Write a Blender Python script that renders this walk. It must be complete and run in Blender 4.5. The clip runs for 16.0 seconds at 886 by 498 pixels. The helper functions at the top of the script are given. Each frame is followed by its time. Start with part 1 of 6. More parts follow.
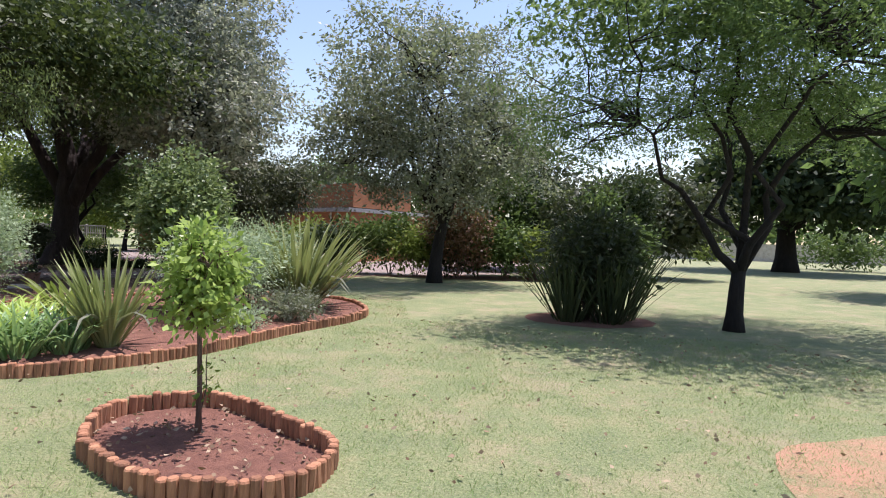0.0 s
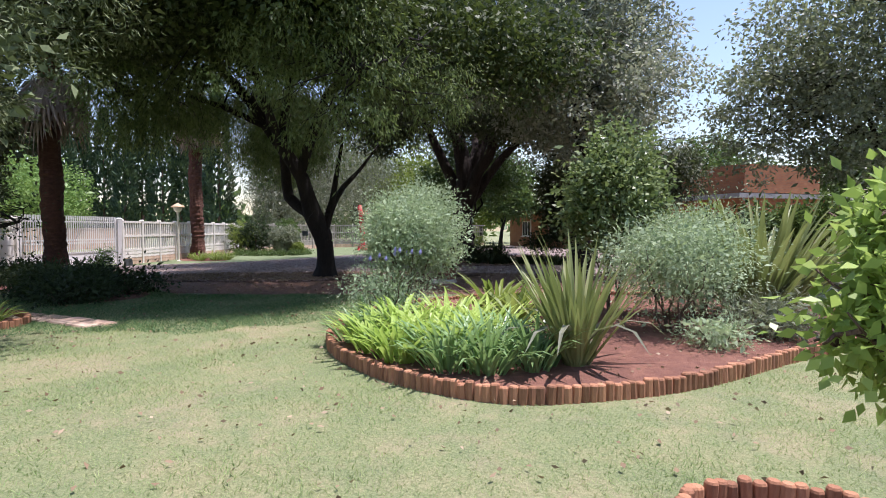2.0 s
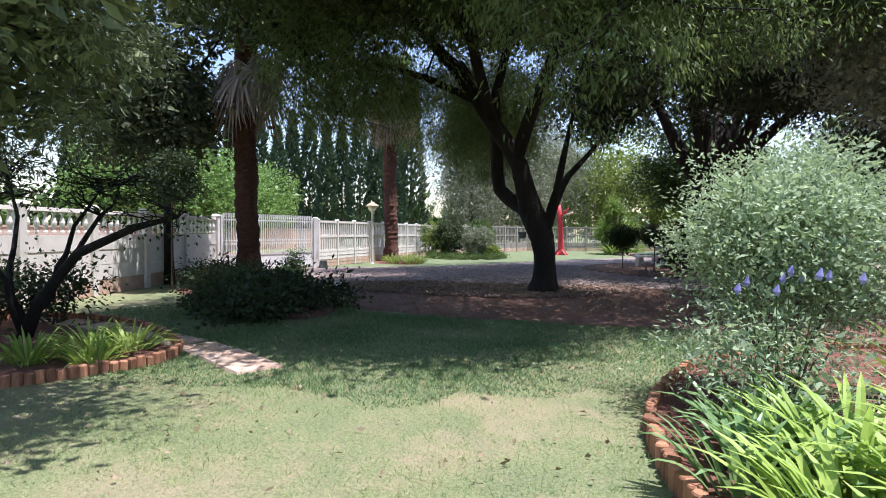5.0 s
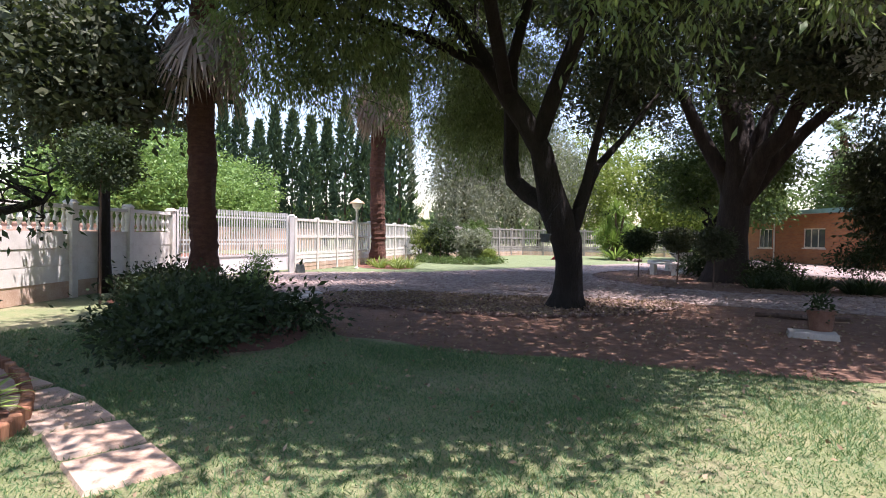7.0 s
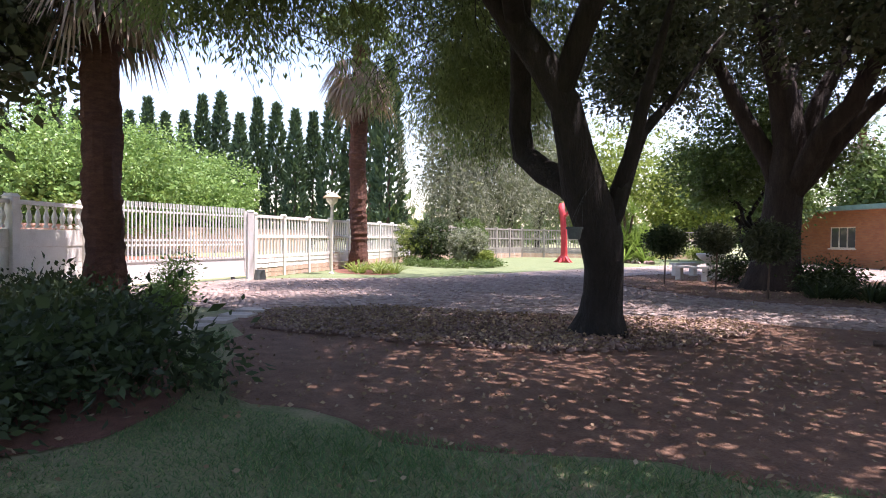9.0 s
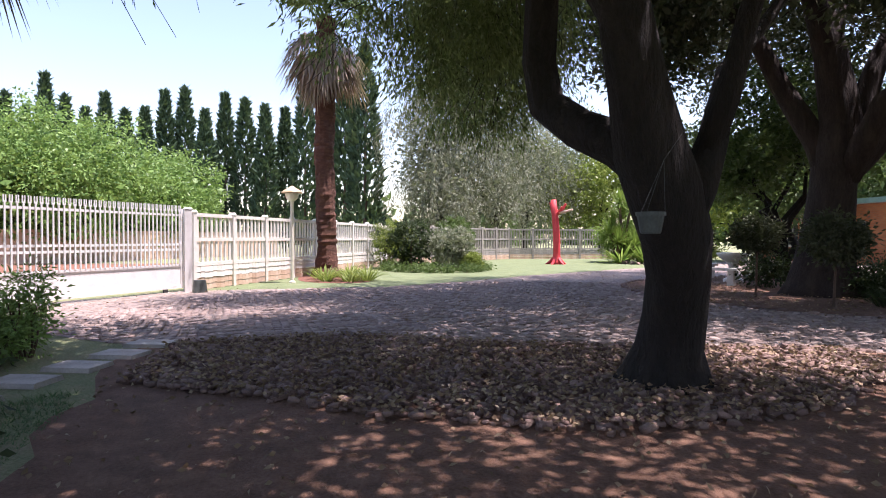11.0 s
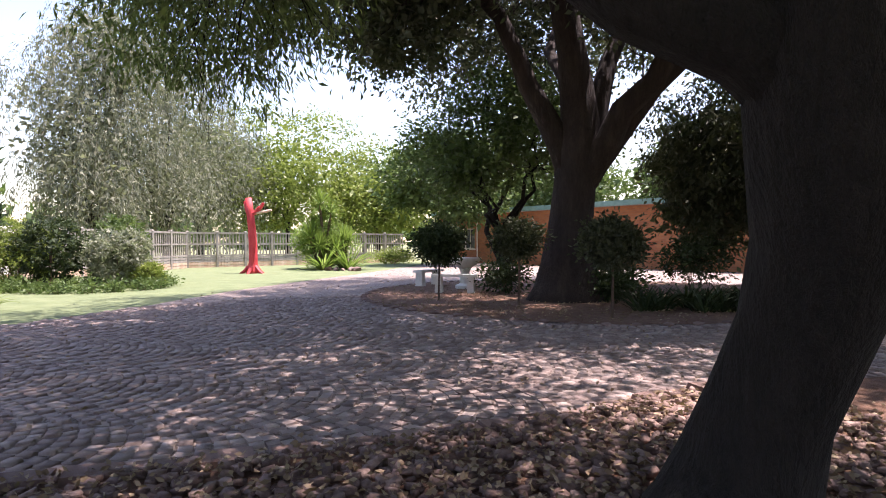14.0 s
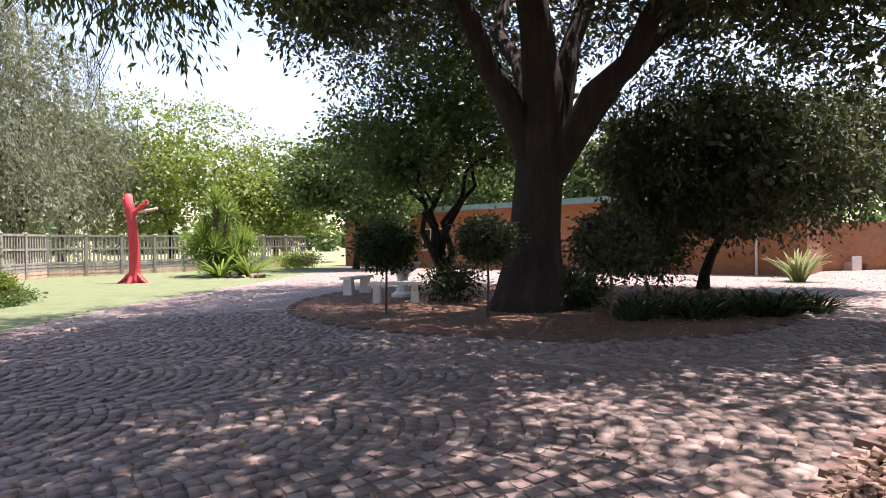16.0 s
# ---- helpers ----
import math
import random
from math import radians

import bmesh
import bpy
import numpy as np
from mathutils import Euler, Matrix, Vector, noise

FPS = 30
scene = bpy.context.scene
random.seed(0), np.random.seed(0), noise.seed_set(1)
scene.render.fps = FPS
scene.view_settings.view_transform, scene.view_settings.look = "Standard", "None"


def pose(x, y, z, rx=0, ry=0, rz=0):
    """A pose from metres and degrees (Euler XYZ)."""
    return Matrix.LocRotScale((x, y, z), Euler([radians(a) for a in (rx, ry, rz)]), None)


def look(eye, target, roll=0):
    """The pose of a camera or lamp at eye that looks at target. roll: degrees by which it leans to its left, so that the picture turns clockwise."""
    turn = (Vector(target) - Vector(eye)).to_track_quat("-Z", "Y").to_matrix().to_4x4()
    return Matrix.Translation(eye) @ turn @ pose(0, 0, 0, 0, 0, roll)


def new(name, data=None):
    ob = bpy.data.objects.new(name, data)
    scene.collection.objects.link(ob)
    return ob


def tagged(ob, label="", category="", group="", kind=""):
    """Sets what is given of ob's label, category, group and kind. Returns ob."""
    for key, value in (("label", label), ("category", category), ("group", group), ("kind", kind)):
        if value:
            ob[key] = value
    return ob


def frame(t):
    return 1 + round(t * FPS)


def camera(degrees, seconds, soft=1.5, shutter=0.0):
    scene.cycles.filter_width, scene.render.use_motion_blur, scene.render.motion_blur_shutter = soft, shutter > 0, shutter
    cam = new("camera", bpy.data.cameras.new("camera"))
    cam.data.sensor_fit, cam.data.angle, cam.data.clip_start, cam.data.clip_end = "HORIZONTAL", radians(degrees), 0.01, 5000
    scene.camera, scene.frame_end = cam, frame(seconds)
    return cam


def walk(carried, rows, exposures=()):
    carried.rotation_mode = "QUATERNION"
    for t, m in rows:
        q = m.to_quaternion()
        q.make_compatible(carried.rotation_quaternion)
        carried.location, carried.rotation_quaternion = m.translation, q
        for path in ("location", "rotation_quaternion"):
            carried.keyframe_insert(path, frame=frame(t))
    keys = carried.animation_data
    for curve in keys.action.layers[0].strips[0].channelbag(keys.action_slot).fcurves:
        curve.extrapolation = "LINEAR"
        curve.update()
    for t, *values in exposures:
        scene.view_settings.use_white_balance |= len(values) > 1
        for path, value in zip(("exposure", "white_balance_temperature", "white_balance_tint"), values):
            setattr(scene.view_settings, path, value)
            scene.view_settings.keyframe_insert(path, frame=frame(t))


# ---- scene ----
cam = camera(75.0, 16.0, 1.0)
PATH = [
    (0, (-0.907, 1.889, 1.607), (-1.173, 3.871, 1.571), 1.6),
    (0.5, (-1.528, 2.307, 1.517), (-2.1, 4.223, 1.484), 1.0),
    (1, (-2.108, 2.655, 1.484), (-2.959, 4.464, 1.443), 1.0),
    (1.5, (-2.715, 3.016, 1.448), (-3.801, 4.695, 1.404), 0.7),
    (2, (-3.319, 3.309, 1.491), (-4.628, 4.819, 1.424), -0.2),
    (2.5, (-3.941, 3.585, 1.454), (-5.389, 4.963, 1.39), -0.1),
    (3, (-4.594, 3.861, 1.439), (-6.172, 5.089, 1.377), -0.1),
    (3.5, (-5.257, 4.176, 1.421), (-6.9, 5.315, 1.362), 0.2),
    (4, (-5.895, 4.519, 1.458), (-7.575, 5.603, 1.398), 0.3),
    (4.5, (-6.562, 4.842, 1.462), (-8.271, 5.88, 1.403), 0.2),
    (7, (-9.667, 6.306, 1.428), (-11.349, 7.387, 1.378), 1.0),
    (7.5, (-10.39, 6.822, 1.45), (-12.066, 7.912, 1.396), 0.8),
    (8, (-11.066, 7.298, 1.408), (-12.741, 8.389, 1.36), 0.7),
    (8.5, (-11.719, 7.788, 1.368), (-13.394, 8.881, 1.324), 0.8),
    (11, (-14.808, 9.892, 1.295), (-16.446, 11.039, 1.259), 0.1),
    (11.5, (-15.365, 10.212, 1.29), (-16.912, 11.479, 1.258), 0.0),
    (12, (-15.975, 10.576, 1.27), (-17.425, 11.953, 1.24), -0.0),
    (12.5, (-16.469, 10.781, 1.322), (-17.781, 12.29, 1.292), 0.0),
    (13, (-17.085, 11.118, 1.288), (-18.196, 12.781, 1.263), -0.2),
    (13.5, (-17.613, 11.285, 1.3), (-18.59, 13.03, 1.276), -0.1),
    (14, (-18.101, 11.493, 1.322), (-18.879, 13.335, 1.299), -0.2),
    (14.5, (-18.532, 11.813, 1.365), (-19.14, 13.718, 1.34), -0.4),
    (15, (-19.002, 12.139, 1.385), (-19.512, 14.073, 1.362), -0.4),
    (15.5, (-19.424, 12.531, 1.38), (-19.865, 14.481, 1.358), -0.5),
    (16, (-19.88, 12.953, 1.328), (-20.298, 14.908, 1.31), -0.6),
]
walk(cam, [(t, look(eye, target, roll)) for t, eye, target, roll in PATH], [(0, 0.68, 6300, 24), (2.5, 0.74, 6080, 24), (4.5, 0.84, 5950, 20), (7, 1.28, 6300, 27), (8.5, 1.54, 6480, 30), (11, 1.28, 6420, 30), (12.2, 1.22, 6400, 30), (13.2, 1.38, 6560, 29), (14.5, 1.58, 6760, 30), (16, 1.42, 6880, 28)])

# ---- light ----
SUN_AZ = math.atan2(0.75, 0.66)
SUN_EL = radians(74)
world = bpy.data.worlds.new("sky")
scene.world = world
world.use_nodes = True
sky = world.node_tree.nodes.new("ShaderNodeTexSky")
sky.sky_type = "NISHITA"
sky.sun_disc = False
sky.sun_elevation = SUN_EL
sky.sun_rotation = SUN_AZ
sky.air_density = 1.3
sky.dust_density = 0.7
sky.ozone_density = 0.5
world.node_tree.links.new(sky.outputs[0], world.node_tree.nodes["Background"].inputs[0])
world.node_tree.nodes["Background"].inputs[1].default_value = 0.125
sun = new("sun", bpy.data.lights.new("sun", "SUN"))
sun.data.energy = 5.0
sun.data.angle = radians(0.5)
sun.data.color = (1.0, 0.965, 0.92)
sun.matrix_world = look((0, 0, 40), (-0.75 * math.cos(SUN_EL) * 10, -0.66 * math.cos(SUN_EL) * 10, 40 - 10 * math.sin(SUN_EL)))

# ---- materials ----
def shader(name, rough=0.8, metal=0.0):
    m = bpy.data.materials.new(name)
    m.use_nodes = True
    t = m.node_tree
    b = t.nodes["Principled BSDF"]
    b.inputs["Roughness"].default_value = rough
    b.inputs["Metallic"].default_value = metal
    return m, t, b


def ramp(t, fac, stops):
    r = t.nodes.new("ShaderNodeValToRGB")
    while len(r.color_ramp.elements) < len(stops):
        r.color_ramp.elements.new(0.5)
    for e, (p, c) in zip(r.color_ramp.elements, stops):
        e.position, e.color = p, (*c, 1)
    t.links.new(fac, r.inputs[0])
    return r.outputs[0]


def noise_fac(t, scale, detail=6.0, rough=0.6, stretch=None, spot=None):
    co = t.nodes.new("ShaderNodeTexCoord").outputs["Object"]
    if spot:
        co = t.nodes.new("ShaderNodeNewGeometry").outputs["Position"]
    if stretch:
        mp = t.nodes.new("ShaderNodeMapping")
        mp.inputs["Scale"].default_value = stretch
        t.links.new(co, mp.inputs[0])
        co = mp.outputs[0]
    n = t.nodes.new("ShaderNodeTexNoise")
    n.inputs["Scale"].default_value = scale
    n.inputs["Detail"].default_value = detail
    n.inputs["Roughness"].default_value = rough
    t.links.new(co, n.inputs["Vector"])
    return n.outputs["Fac"]


def mixed(t, fac, a, b, how="MIX"):
    m = t.nodes.new("ShaderNodeMix")
    m.data_type, m.blend_type = "RGBA", how
    if isinstance(fac, float):
        m.inputs[0].default_value = fac
    else:
        t.links.new(fac, m.inputs[0])
    for k, v in ((6, a), (7, b)):
        if isinstance(v, tuple):
            m.inputs[k].default_value = (*v, 1)
        else:
            t.links.new(v, m.inputs[k])
    return m.outputs[2]


def relief(t, b, fac, strength, distance):
    n = t.nodes.new("ShaderNodeBump")
    n.inputs["Strength"].default_value = strength
    n.inputs["Distance"].default_value = distance
    t.links.new(fac, n.inputs["Height"])
    t.links.new(n.outputs[0], b.inputs["Normal"])


def surface(name, dark, mid, light, scale=8.0, fine=60.0, rough=0.85, bump=0.4, dist=0.02, stretch=None, vary=0.0, spot=None):
    """A rough surface in three tones at two scales, with relief."""
    m, t, b = shader(name, rough)
    big = noise_fac(t, scale, 5, 0.6, stretch, spot)
    small = noise_fac(t, fine, 4, 0.7, stretch, spot)
    c = ramp(t, big, [(0.3, dark), (0.5, mid), (0.72, light)])
    c = mixed(t, 0.45, c, ramp(t, small, [(0.25, dark), (0.75, light)]))
    if vary:
        info = t.nodes.new("ShaderNodeObjectInfo").outputs["Random"]
        c = mixed(t, vary, c, ramp(t, info, [(0.0, tuple(x * 0.55 for x in dark)), (0.5, mid), (1.0, tuple(min(1, x * 1.25) for x in light))]))
    t.links.new(c, b.inputs["Base Color"])
    relief(t, b, small, bump, dist)
    return m


def island_surface(name, dark, mid, light, fine=60.0, rough=0.85, bump=0.5, dist=0.02):
    """For many loose pieces in one mesh: the tone goes from piece to piece."""
    m, t, b = shader(name, rough)
    rnd = t.nodes.new("ShaderNodeNewGeometry").outputs["Random Per Island"]
    small = noise_fac(t, fine, 4, 0.7)
    c = mixed(t, 0.35, ramp(t, rnd, [(0.0, dark), (0.5, mid), (1.0, light)]), ramp(t, small, [(0.25, dark), (0.75, light)]))
    t.links.new(c, b.inputs["Base Color"])
    relief(t, b, small, bump, dist)
    return m


def foliage(name, dark, mid, light, rough=0.5, through_light=0.35):
    """Leaves: tone from leaf to leaf and from spray to spray, some light let through."""
    m, t, b = shader(name, rough)
    rnd = t.nodes.new("ShaderNodeNewGeometry").outputs["Random Per Island"]
    big = noise_fac(t, 0.8, 3, 0.6, None, True)
    c = mixed(t, 0.4, ramp(t, rnd, [(0.0, dark), (0.55, mid), (1.0, light)]), ramp(t, big, [(0.3, dark), (0.7, light)]))
    t.links.new(c, b.inputs["Base Color"])
    b.inputs["Specular IOR Level"].default_value = 0.28
    tr = t.nodes.new("ShaderNodeBsdfTranslucent")
    t.links.new(mixed(t, 0.35, c, (0.25, 0.36, 0.07), "MIX"), tr.inputs[0])
    mx = t.nodes.new("ShaderNodeMixShader")
    mx.inputs[0].default_value = through_light
    t.links.new(b.outputs[0], mx.inputs[1])
    t.links.new(tr.outputs[0], mx.inputs[2])
    t.links.new(mx.outputs[0], t.nodes["Material Output"].inputs[0])
    return m


def lawn_material(name="lawn", low=0.5, high=0.67, most=0.55, earth=(0.38, 0.275, 0.19)):
    m, t, b = shader(name, 0.9)
    patch = noise_fac(t, 1.3, 8, 0.72)
    fine = noise_fac(t, 38, 4, 0.75)
    c = ramp(t, patch, [(0.34, (0.085, 0.145, 0.05)), (0.5, (0.16, 0.21, 0.074)), (0.64, (0.3, 0.27, 0.135))])
    c = mixed(t, 0.55, c, ramp(t, fine, [(0.34, (0.06, 0.09, 0.03)), (0.66, (0.34, 0.325, 0.175))]))
    bare = noise_fac(t, 0.8, 9, 0.78, (1.0, 1.0, 1.0))
    c = mixed(t, ramp(t, bare, [(low, (0, 0, 0)), (high, (most, most, most))]), c, earth)
    t.links.new(c, b.inputs["Base Color"])
    relief(t, b, fine, 0.8, 0.03)
    return m


def brick_material():
    m, t, b = shader("face_brick", 0.85)
    uv = t.nodes.new("ShaderNodeTexCoord").outputs["Object"]
    sep = t.nodes.new("ShaderNodeSeparateXYZ")
    com = t.nodes.new("ShaderNodeCombineXYZ")
    add = t.nodes.new("ShaderNodeMath")
    t.links.new(uv, sep.inputs[0])
    t.links.new(sep.outputs[0], add.inputs[0])
    t.links.new(sep.outputs[1], add.inputs[1])
    t.links.new(add.outputs[0], com.inputs[0])
    t.links.new(sep.outputs[2], com.inputs[1])
    k = t.nodes.new("ShaderNodeTexBrick")
    k.inputs["Scale"].default_value = 1.0
    k.inputs["Brick Width"].default_value = 0.23
    k.inputs["Row Height"].default_value = 0.085
    k.inputs["Mortar Size"].default_value = 0.008
    k.inputs["Color1"].default_value = (0.29, 0.1, 0.04, 1)
    k.inputs["Color2"].default_value = (0.4, 0.165, 0.062, 1)
    k.inputs["Mortar"].default_value = (0.24, 0.155, 0.1, 1)
    t.links.new(com.outputs[0], k.inputs["Vector"])
    big = noise_fac(t, 1.2, 5)
    c = mixed(t, 0.3, k.outputs[0], ramp(t, big, [(0.3, (0.2, 0.07, 0.032)), (0.7, (0.42, 0.185, 0.08))]))
    t.links.new(c, b.inputs["Base Color"])
    relief(t, b, k.outputs["Fac"], -0.5, 0.01)
    return m


def sett_material():
    """Paving seen from afar: worn setts in dusty joints."""
    m, t, b = shader("sett_paving", 0.85)
    co = t.nodes.new("ShaderNodeTexCoord").outputs["Object"]
    v = t.nodes.new("ShaderNodeTexVoronoi")
    v.feature = "DISTANCE_TO_EDGE"
    v.inputs["Scale"].default_value = 7.5
    v2 = t.nodes.new("ShaderNodeTexVoronoi")
    v2.inputs["Scale"].default_value = 7.5
    for n in (v, v2):
        t.links.new(co, n.inputs["Vector"])
    tone = ramp(t, v2.outputs["Color"], [(0.0, (0.18, 0.138, 0.122)), (0.5, (0.275, 0.216, 0.192)), (1.0, (0.37, 0.305, 0.27))])
    big = noise_fac(t, 0.5, 5)
    tone = mixed(t, 0.35, tone, ramp(t, big, [(0.3, (0.18, 0.132, 0.112)), (0.7, (0.37, 0.31, 0.26))]))
    c = mixed(t, ramp(t, v.outputs["Distance"], [(0.02, (0, 0, 0)), (0.09, (1, 1, 1))]), (0.13, 0.09, 0.065), tone)
    t.links.new(c, b.inputs["Base Color"])
    relief(t, b, v.outputs["Distance"], 0.6, 0.03)
    return m


LAWN = lawn_material()
WORN_LAWN = lawn_material("worn_lawn", 0.36, 0.56, 1.0, (0.4, 0.215, 0.13))
LUSH_LAWN = surface("lush_lawn", (0.0804, 0.115, 0.0451), (0.132, 0.172, 0.0716), (0.201, 0.231, 0.114), 1.6, 40, 0.9, 0.8, 0.03)
BRICK = brick_material()
SETTS = sett_material()
SOIL = surface("red_soil", (0.112, 0.044, 0.024), (0.184, 0.08, 0.048), (0.264, 0.136, 0.08), 3, 50, 0.95, 0.7, 0.03)
BED_SOIL = surface("bed_soil", (0.0926, 0.0361, 0.0248), (0.172, 0.0699, 0.0455), (0.304, 0.141, 0.0911), 6, 60, 0.95, 0.9, 0.03)
LITTER_SOIL = surface("littered_soil", (0.0864, 0.0432, 0.0252), (0.173, 0.0864, 0.054), (0.274, 0.158, 0.101), 5, 40, 0.95, 0.8, 0.03)
STONE = surface("sett_stone", (0.178, 0.121, 0.103), (0.296, 0.219, 0.188), (0.406, 0.331, 0.289), 9, 70, 0.8, 0.5, 0.01, None, 0.55)
STONES = island_surface("sett_stones", (0.178, 0.121, 0.103), (0.296, 0.219, 0.188), (0.406, 0.331, 0.289), 70, 0.8, 0.5, 0.01)
RUBBLE = surface("rubble_stone", (0.106, 0.0599, 0.0487), (0.192, 0.118, 0.0945), (0.331, 0.227, 0.189), 12, 60, 0.85, 0.7, 0.01, None, 0.55)
RUBBLES = island_surface("rubble_stones", (0.0924, 0.0515, 0.0418), (0.185, 0.114, 0.0908), (0.344, 0.237, 0.194), 60, 0.85, 0.7, 0.01)
LOG = surface("edging_log", (0.126, 0.0529, 0.027), (0.277, 0.118, 0.0594), (0.504, 0.247, 0.13), 14, 60, 0.85, 0.6, 0.01, (1, 1, 0.2), 0.4)
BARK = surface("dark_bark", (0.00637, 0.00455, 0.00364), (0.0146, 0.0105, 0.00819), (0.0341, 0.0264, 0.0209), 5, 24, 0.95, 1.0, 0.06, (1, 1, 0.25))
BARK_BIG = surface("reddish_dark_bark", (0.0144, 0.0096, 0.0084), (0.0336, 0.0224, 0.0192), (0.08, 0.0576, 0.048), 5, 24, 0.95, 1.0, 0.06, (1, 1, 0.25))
BARK2 = surface("brown_bark", (0.06, 0.035, 0.025), (0.12, 0.075, 0.055), (0.2, 0.14, 0.1), 5, 24, 0.95, 1.0, 0.05, (1, 1, 0.25))
PALM_BARK = surface("palm_bark", (0.044, 0.0162, 0.0102), (0.106, 0.0405, 0.0245), (0.194, 0.0883, 0.0544), 6, 30, 0.95, 1.0, 0.05, (1, 1, 2.5))
WHITE_CONCRETE = surface("white_painted_concrete", (0.55, 0.5, 0.43), (0.74, 0.7, 0.63), (0.82, 0.79, 0.73), 2.5, 40, 0.8, 0.3, 0.008)
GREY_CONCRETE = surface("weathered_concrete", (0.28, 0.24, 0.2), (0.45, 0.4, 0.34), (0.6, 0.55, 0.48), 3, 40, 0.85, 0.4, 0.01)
# Weathered concrete for the far fence, darkened to stand in for tree shade.
SHADED_CONCRETE = surface("tree_shaded_concrete", (0.16, 0.14, 0.12), (0.29, 0.26, 0.225), (0.42, 0.385, 0.34), 3, 40, 0.85, 0.4, 0.01)
DUSTY_CONCRETE = surface("mud_splashed_concrete", (0.36, 0.2, 0.12), (0.52, 0.36, 0.25), (0.66, 0.53, 0.42), 2.5, 40, 0.85, 0.4, 0.008)
WHITE_METAL = surface("white_gate_paint", (0.62, 0.6, 0.56), (0.76, 0.75, 0.72), (0.82, 0.82, 0.8), 4, 60, 0.45, 0.1, 0.002)
RED_PAINT = surface("red_paint", (0.42, 0.02, 0.025), (0.6, 0.035, 0.045), (0.68, 0.08, 0.08), 6, 40, 0.6, 0.6, 0.02, (1, 1, 0.3))
BARE_WOOD = surface("cut_wood", (0.4, 0.25, 0.18), (0.55, 0.38, 0.28), (0.68, 0.5, 0.4), 10, 60, 0.8)
TEAL = surface("teal_fascia", (0.10, 0.2, 0.17), (0.16, 0.3, 0.26), (0.22, 0.38, 0.33), 4, 40, 0.6, 0.1, 0.003)
ROOF = surface("grey_roof_sheet", (0.22, 0.22, 0.21), (0.3, 0.3, 0.29), (0.4, 0.4, 0.38), 4, 40, 0.6)
TERRACOTTA = surface("weathered_terracotta", (0.1, 0.045, 0.03), (0.18, 0.085, 0.055), (0.27, 0.15, 0.1), 9, 60, 0.85, 0.4, 0.006)
OCHRE = surface("ochre_paint", (0.36, 0.24, 0.13), (0.5, 0.36, 0.21), (0.62, 0.47, 0.3), 6, 50, 0.6, 0.1, 0.003)
CREAM = surface("cream_paint", (0.55, 0.5, 0.4), (0.7, 0.65, 0.54), (0.8, 0.76, 0.66), 4, 50, 0.6, 0.1, 0.003)
POT_GREY = surface("grey_plastic", (0.0433, 0.0527, 0.0517), (0.0722, 0.0878, 0.0851), (0.116, 0.136, 0.129), 8, 60, 0.6, 0.2, 0.004)
ASPHALT = surface("asphalt", (0.04, 0.038, 0.036), (0.06, 0.056, 0.052), (0.09, 0.085, 0.08), 5, 80, 0.9)
LEAD = surface("black_rubber", (0.015, 0.015, 0.015), (0.03, 0.03, 0.03), (0.05, 0.05, 0.05), 5, 80, 0.7)
glass, _t, _b = shader("window_glass", 0.05)
_b.inputs["Base Color"].default_value = (0.03, 0.04, 0.045, 1)
_b.inputs["Specular IOR Level"].default_value = 0.8
LAMP_GLASS, _t, _b = shader("opal_glass", 0.3)
_b.inputs["Base Color"].default_value = (0.75, 0.72, 0.62, 1)

LEAF_BIG = foliage("glossy_dark_leaf", (0.026, 0.036, 0.017), (0.062, 0.075, 0.038), (0.14, 0.15, 0.09), 0.6, 0.16)
LEAF_DUSK = foliage("dusky_grey_leaf", (0.11, 0.122, 0.0915), (0.305, 0.323, 0.244), (0.61, 0.61, 0.512), 0.42, 0.4)
LEAF_THORN = foliage("fine_thorn_leaf", (0.0234, 0.039, 0.0109), (0.0507, 0.0741, 0.0218), (0.0936, 0.125, 0.039), 0.55, 0.2)
# The thorn tree's leaf again, lightened to look sunlit beneath its dense crown.
LEAF_DROOP_LIT = foliage("lit_drooping_leaflet", (0.065, 0.0975, 0.0325), (0.137, 0.189, 0.065), (0.247, 0.319, 0.124), 0.55, 0.45)
LEAF_GREY = foliage("grey_green_leaf", (0.085, 0.1, 0.065), (0.19, 0.215, 0.14), (0.4, 0.41, 0.31), 0.45, 0.38)
LEAF_ACACIA = foliage("acacia_leaf", (0.0492, 0.0943, 0.0287), (0.0984, 0.168, 0.0533), (0.164, 0.246, 0.0902), 0.5, 0.45)
LEAF_CONIFER = foliage("feathery_conifer", (0.0468, 0.0702, 0.0299), (0.122, 0.159, 0.0749), (0.281, 0.328, 0.169), 0.6, 0.12)
LEAF_FRESH = foliage("fresh_green_leaf", (0.0765, 0.145, 0.0213), (0.145, 0.238, 0.0382), (0.255, 0.357, 0.0765), 0.4, 0.4)
LEAF_LEMON = foliage("lemon_leaf", (0.15, 0.25, 0.045), (0.27, 0.4, 0.08), (0.44, 0.56, 0.16), 0.35, 0.45)
LEAF_STREET = foliage("street_tree_leaf", (0.0848, 0.168, 0.0386), (0.162, 0.28, 0.0707), (0.288, 0.437, 0.129), 0.45, 0.35)
LEAF_RED = foliage("red_leaf", (0.06, 0.04, 0.022), (0.14, 0.07, 0.045), (0.3, 0.14, 0.1), 0.45, 0.3)
LEAF_YELLOW = foliage("yellow_green_leaf", (0.102, 0.153, 0.0255), (0.187, 0.246, 0.0467), (0.306, 0.357, 0.085), 0.45, 0.4)
LEAF_PALE = foliage("pale_strap_leaf", (0.16, 0.2, 0.08), (0.28, 0.32, 0.15), (0.46, 0.48, 0.28), 0.45, 0.35)
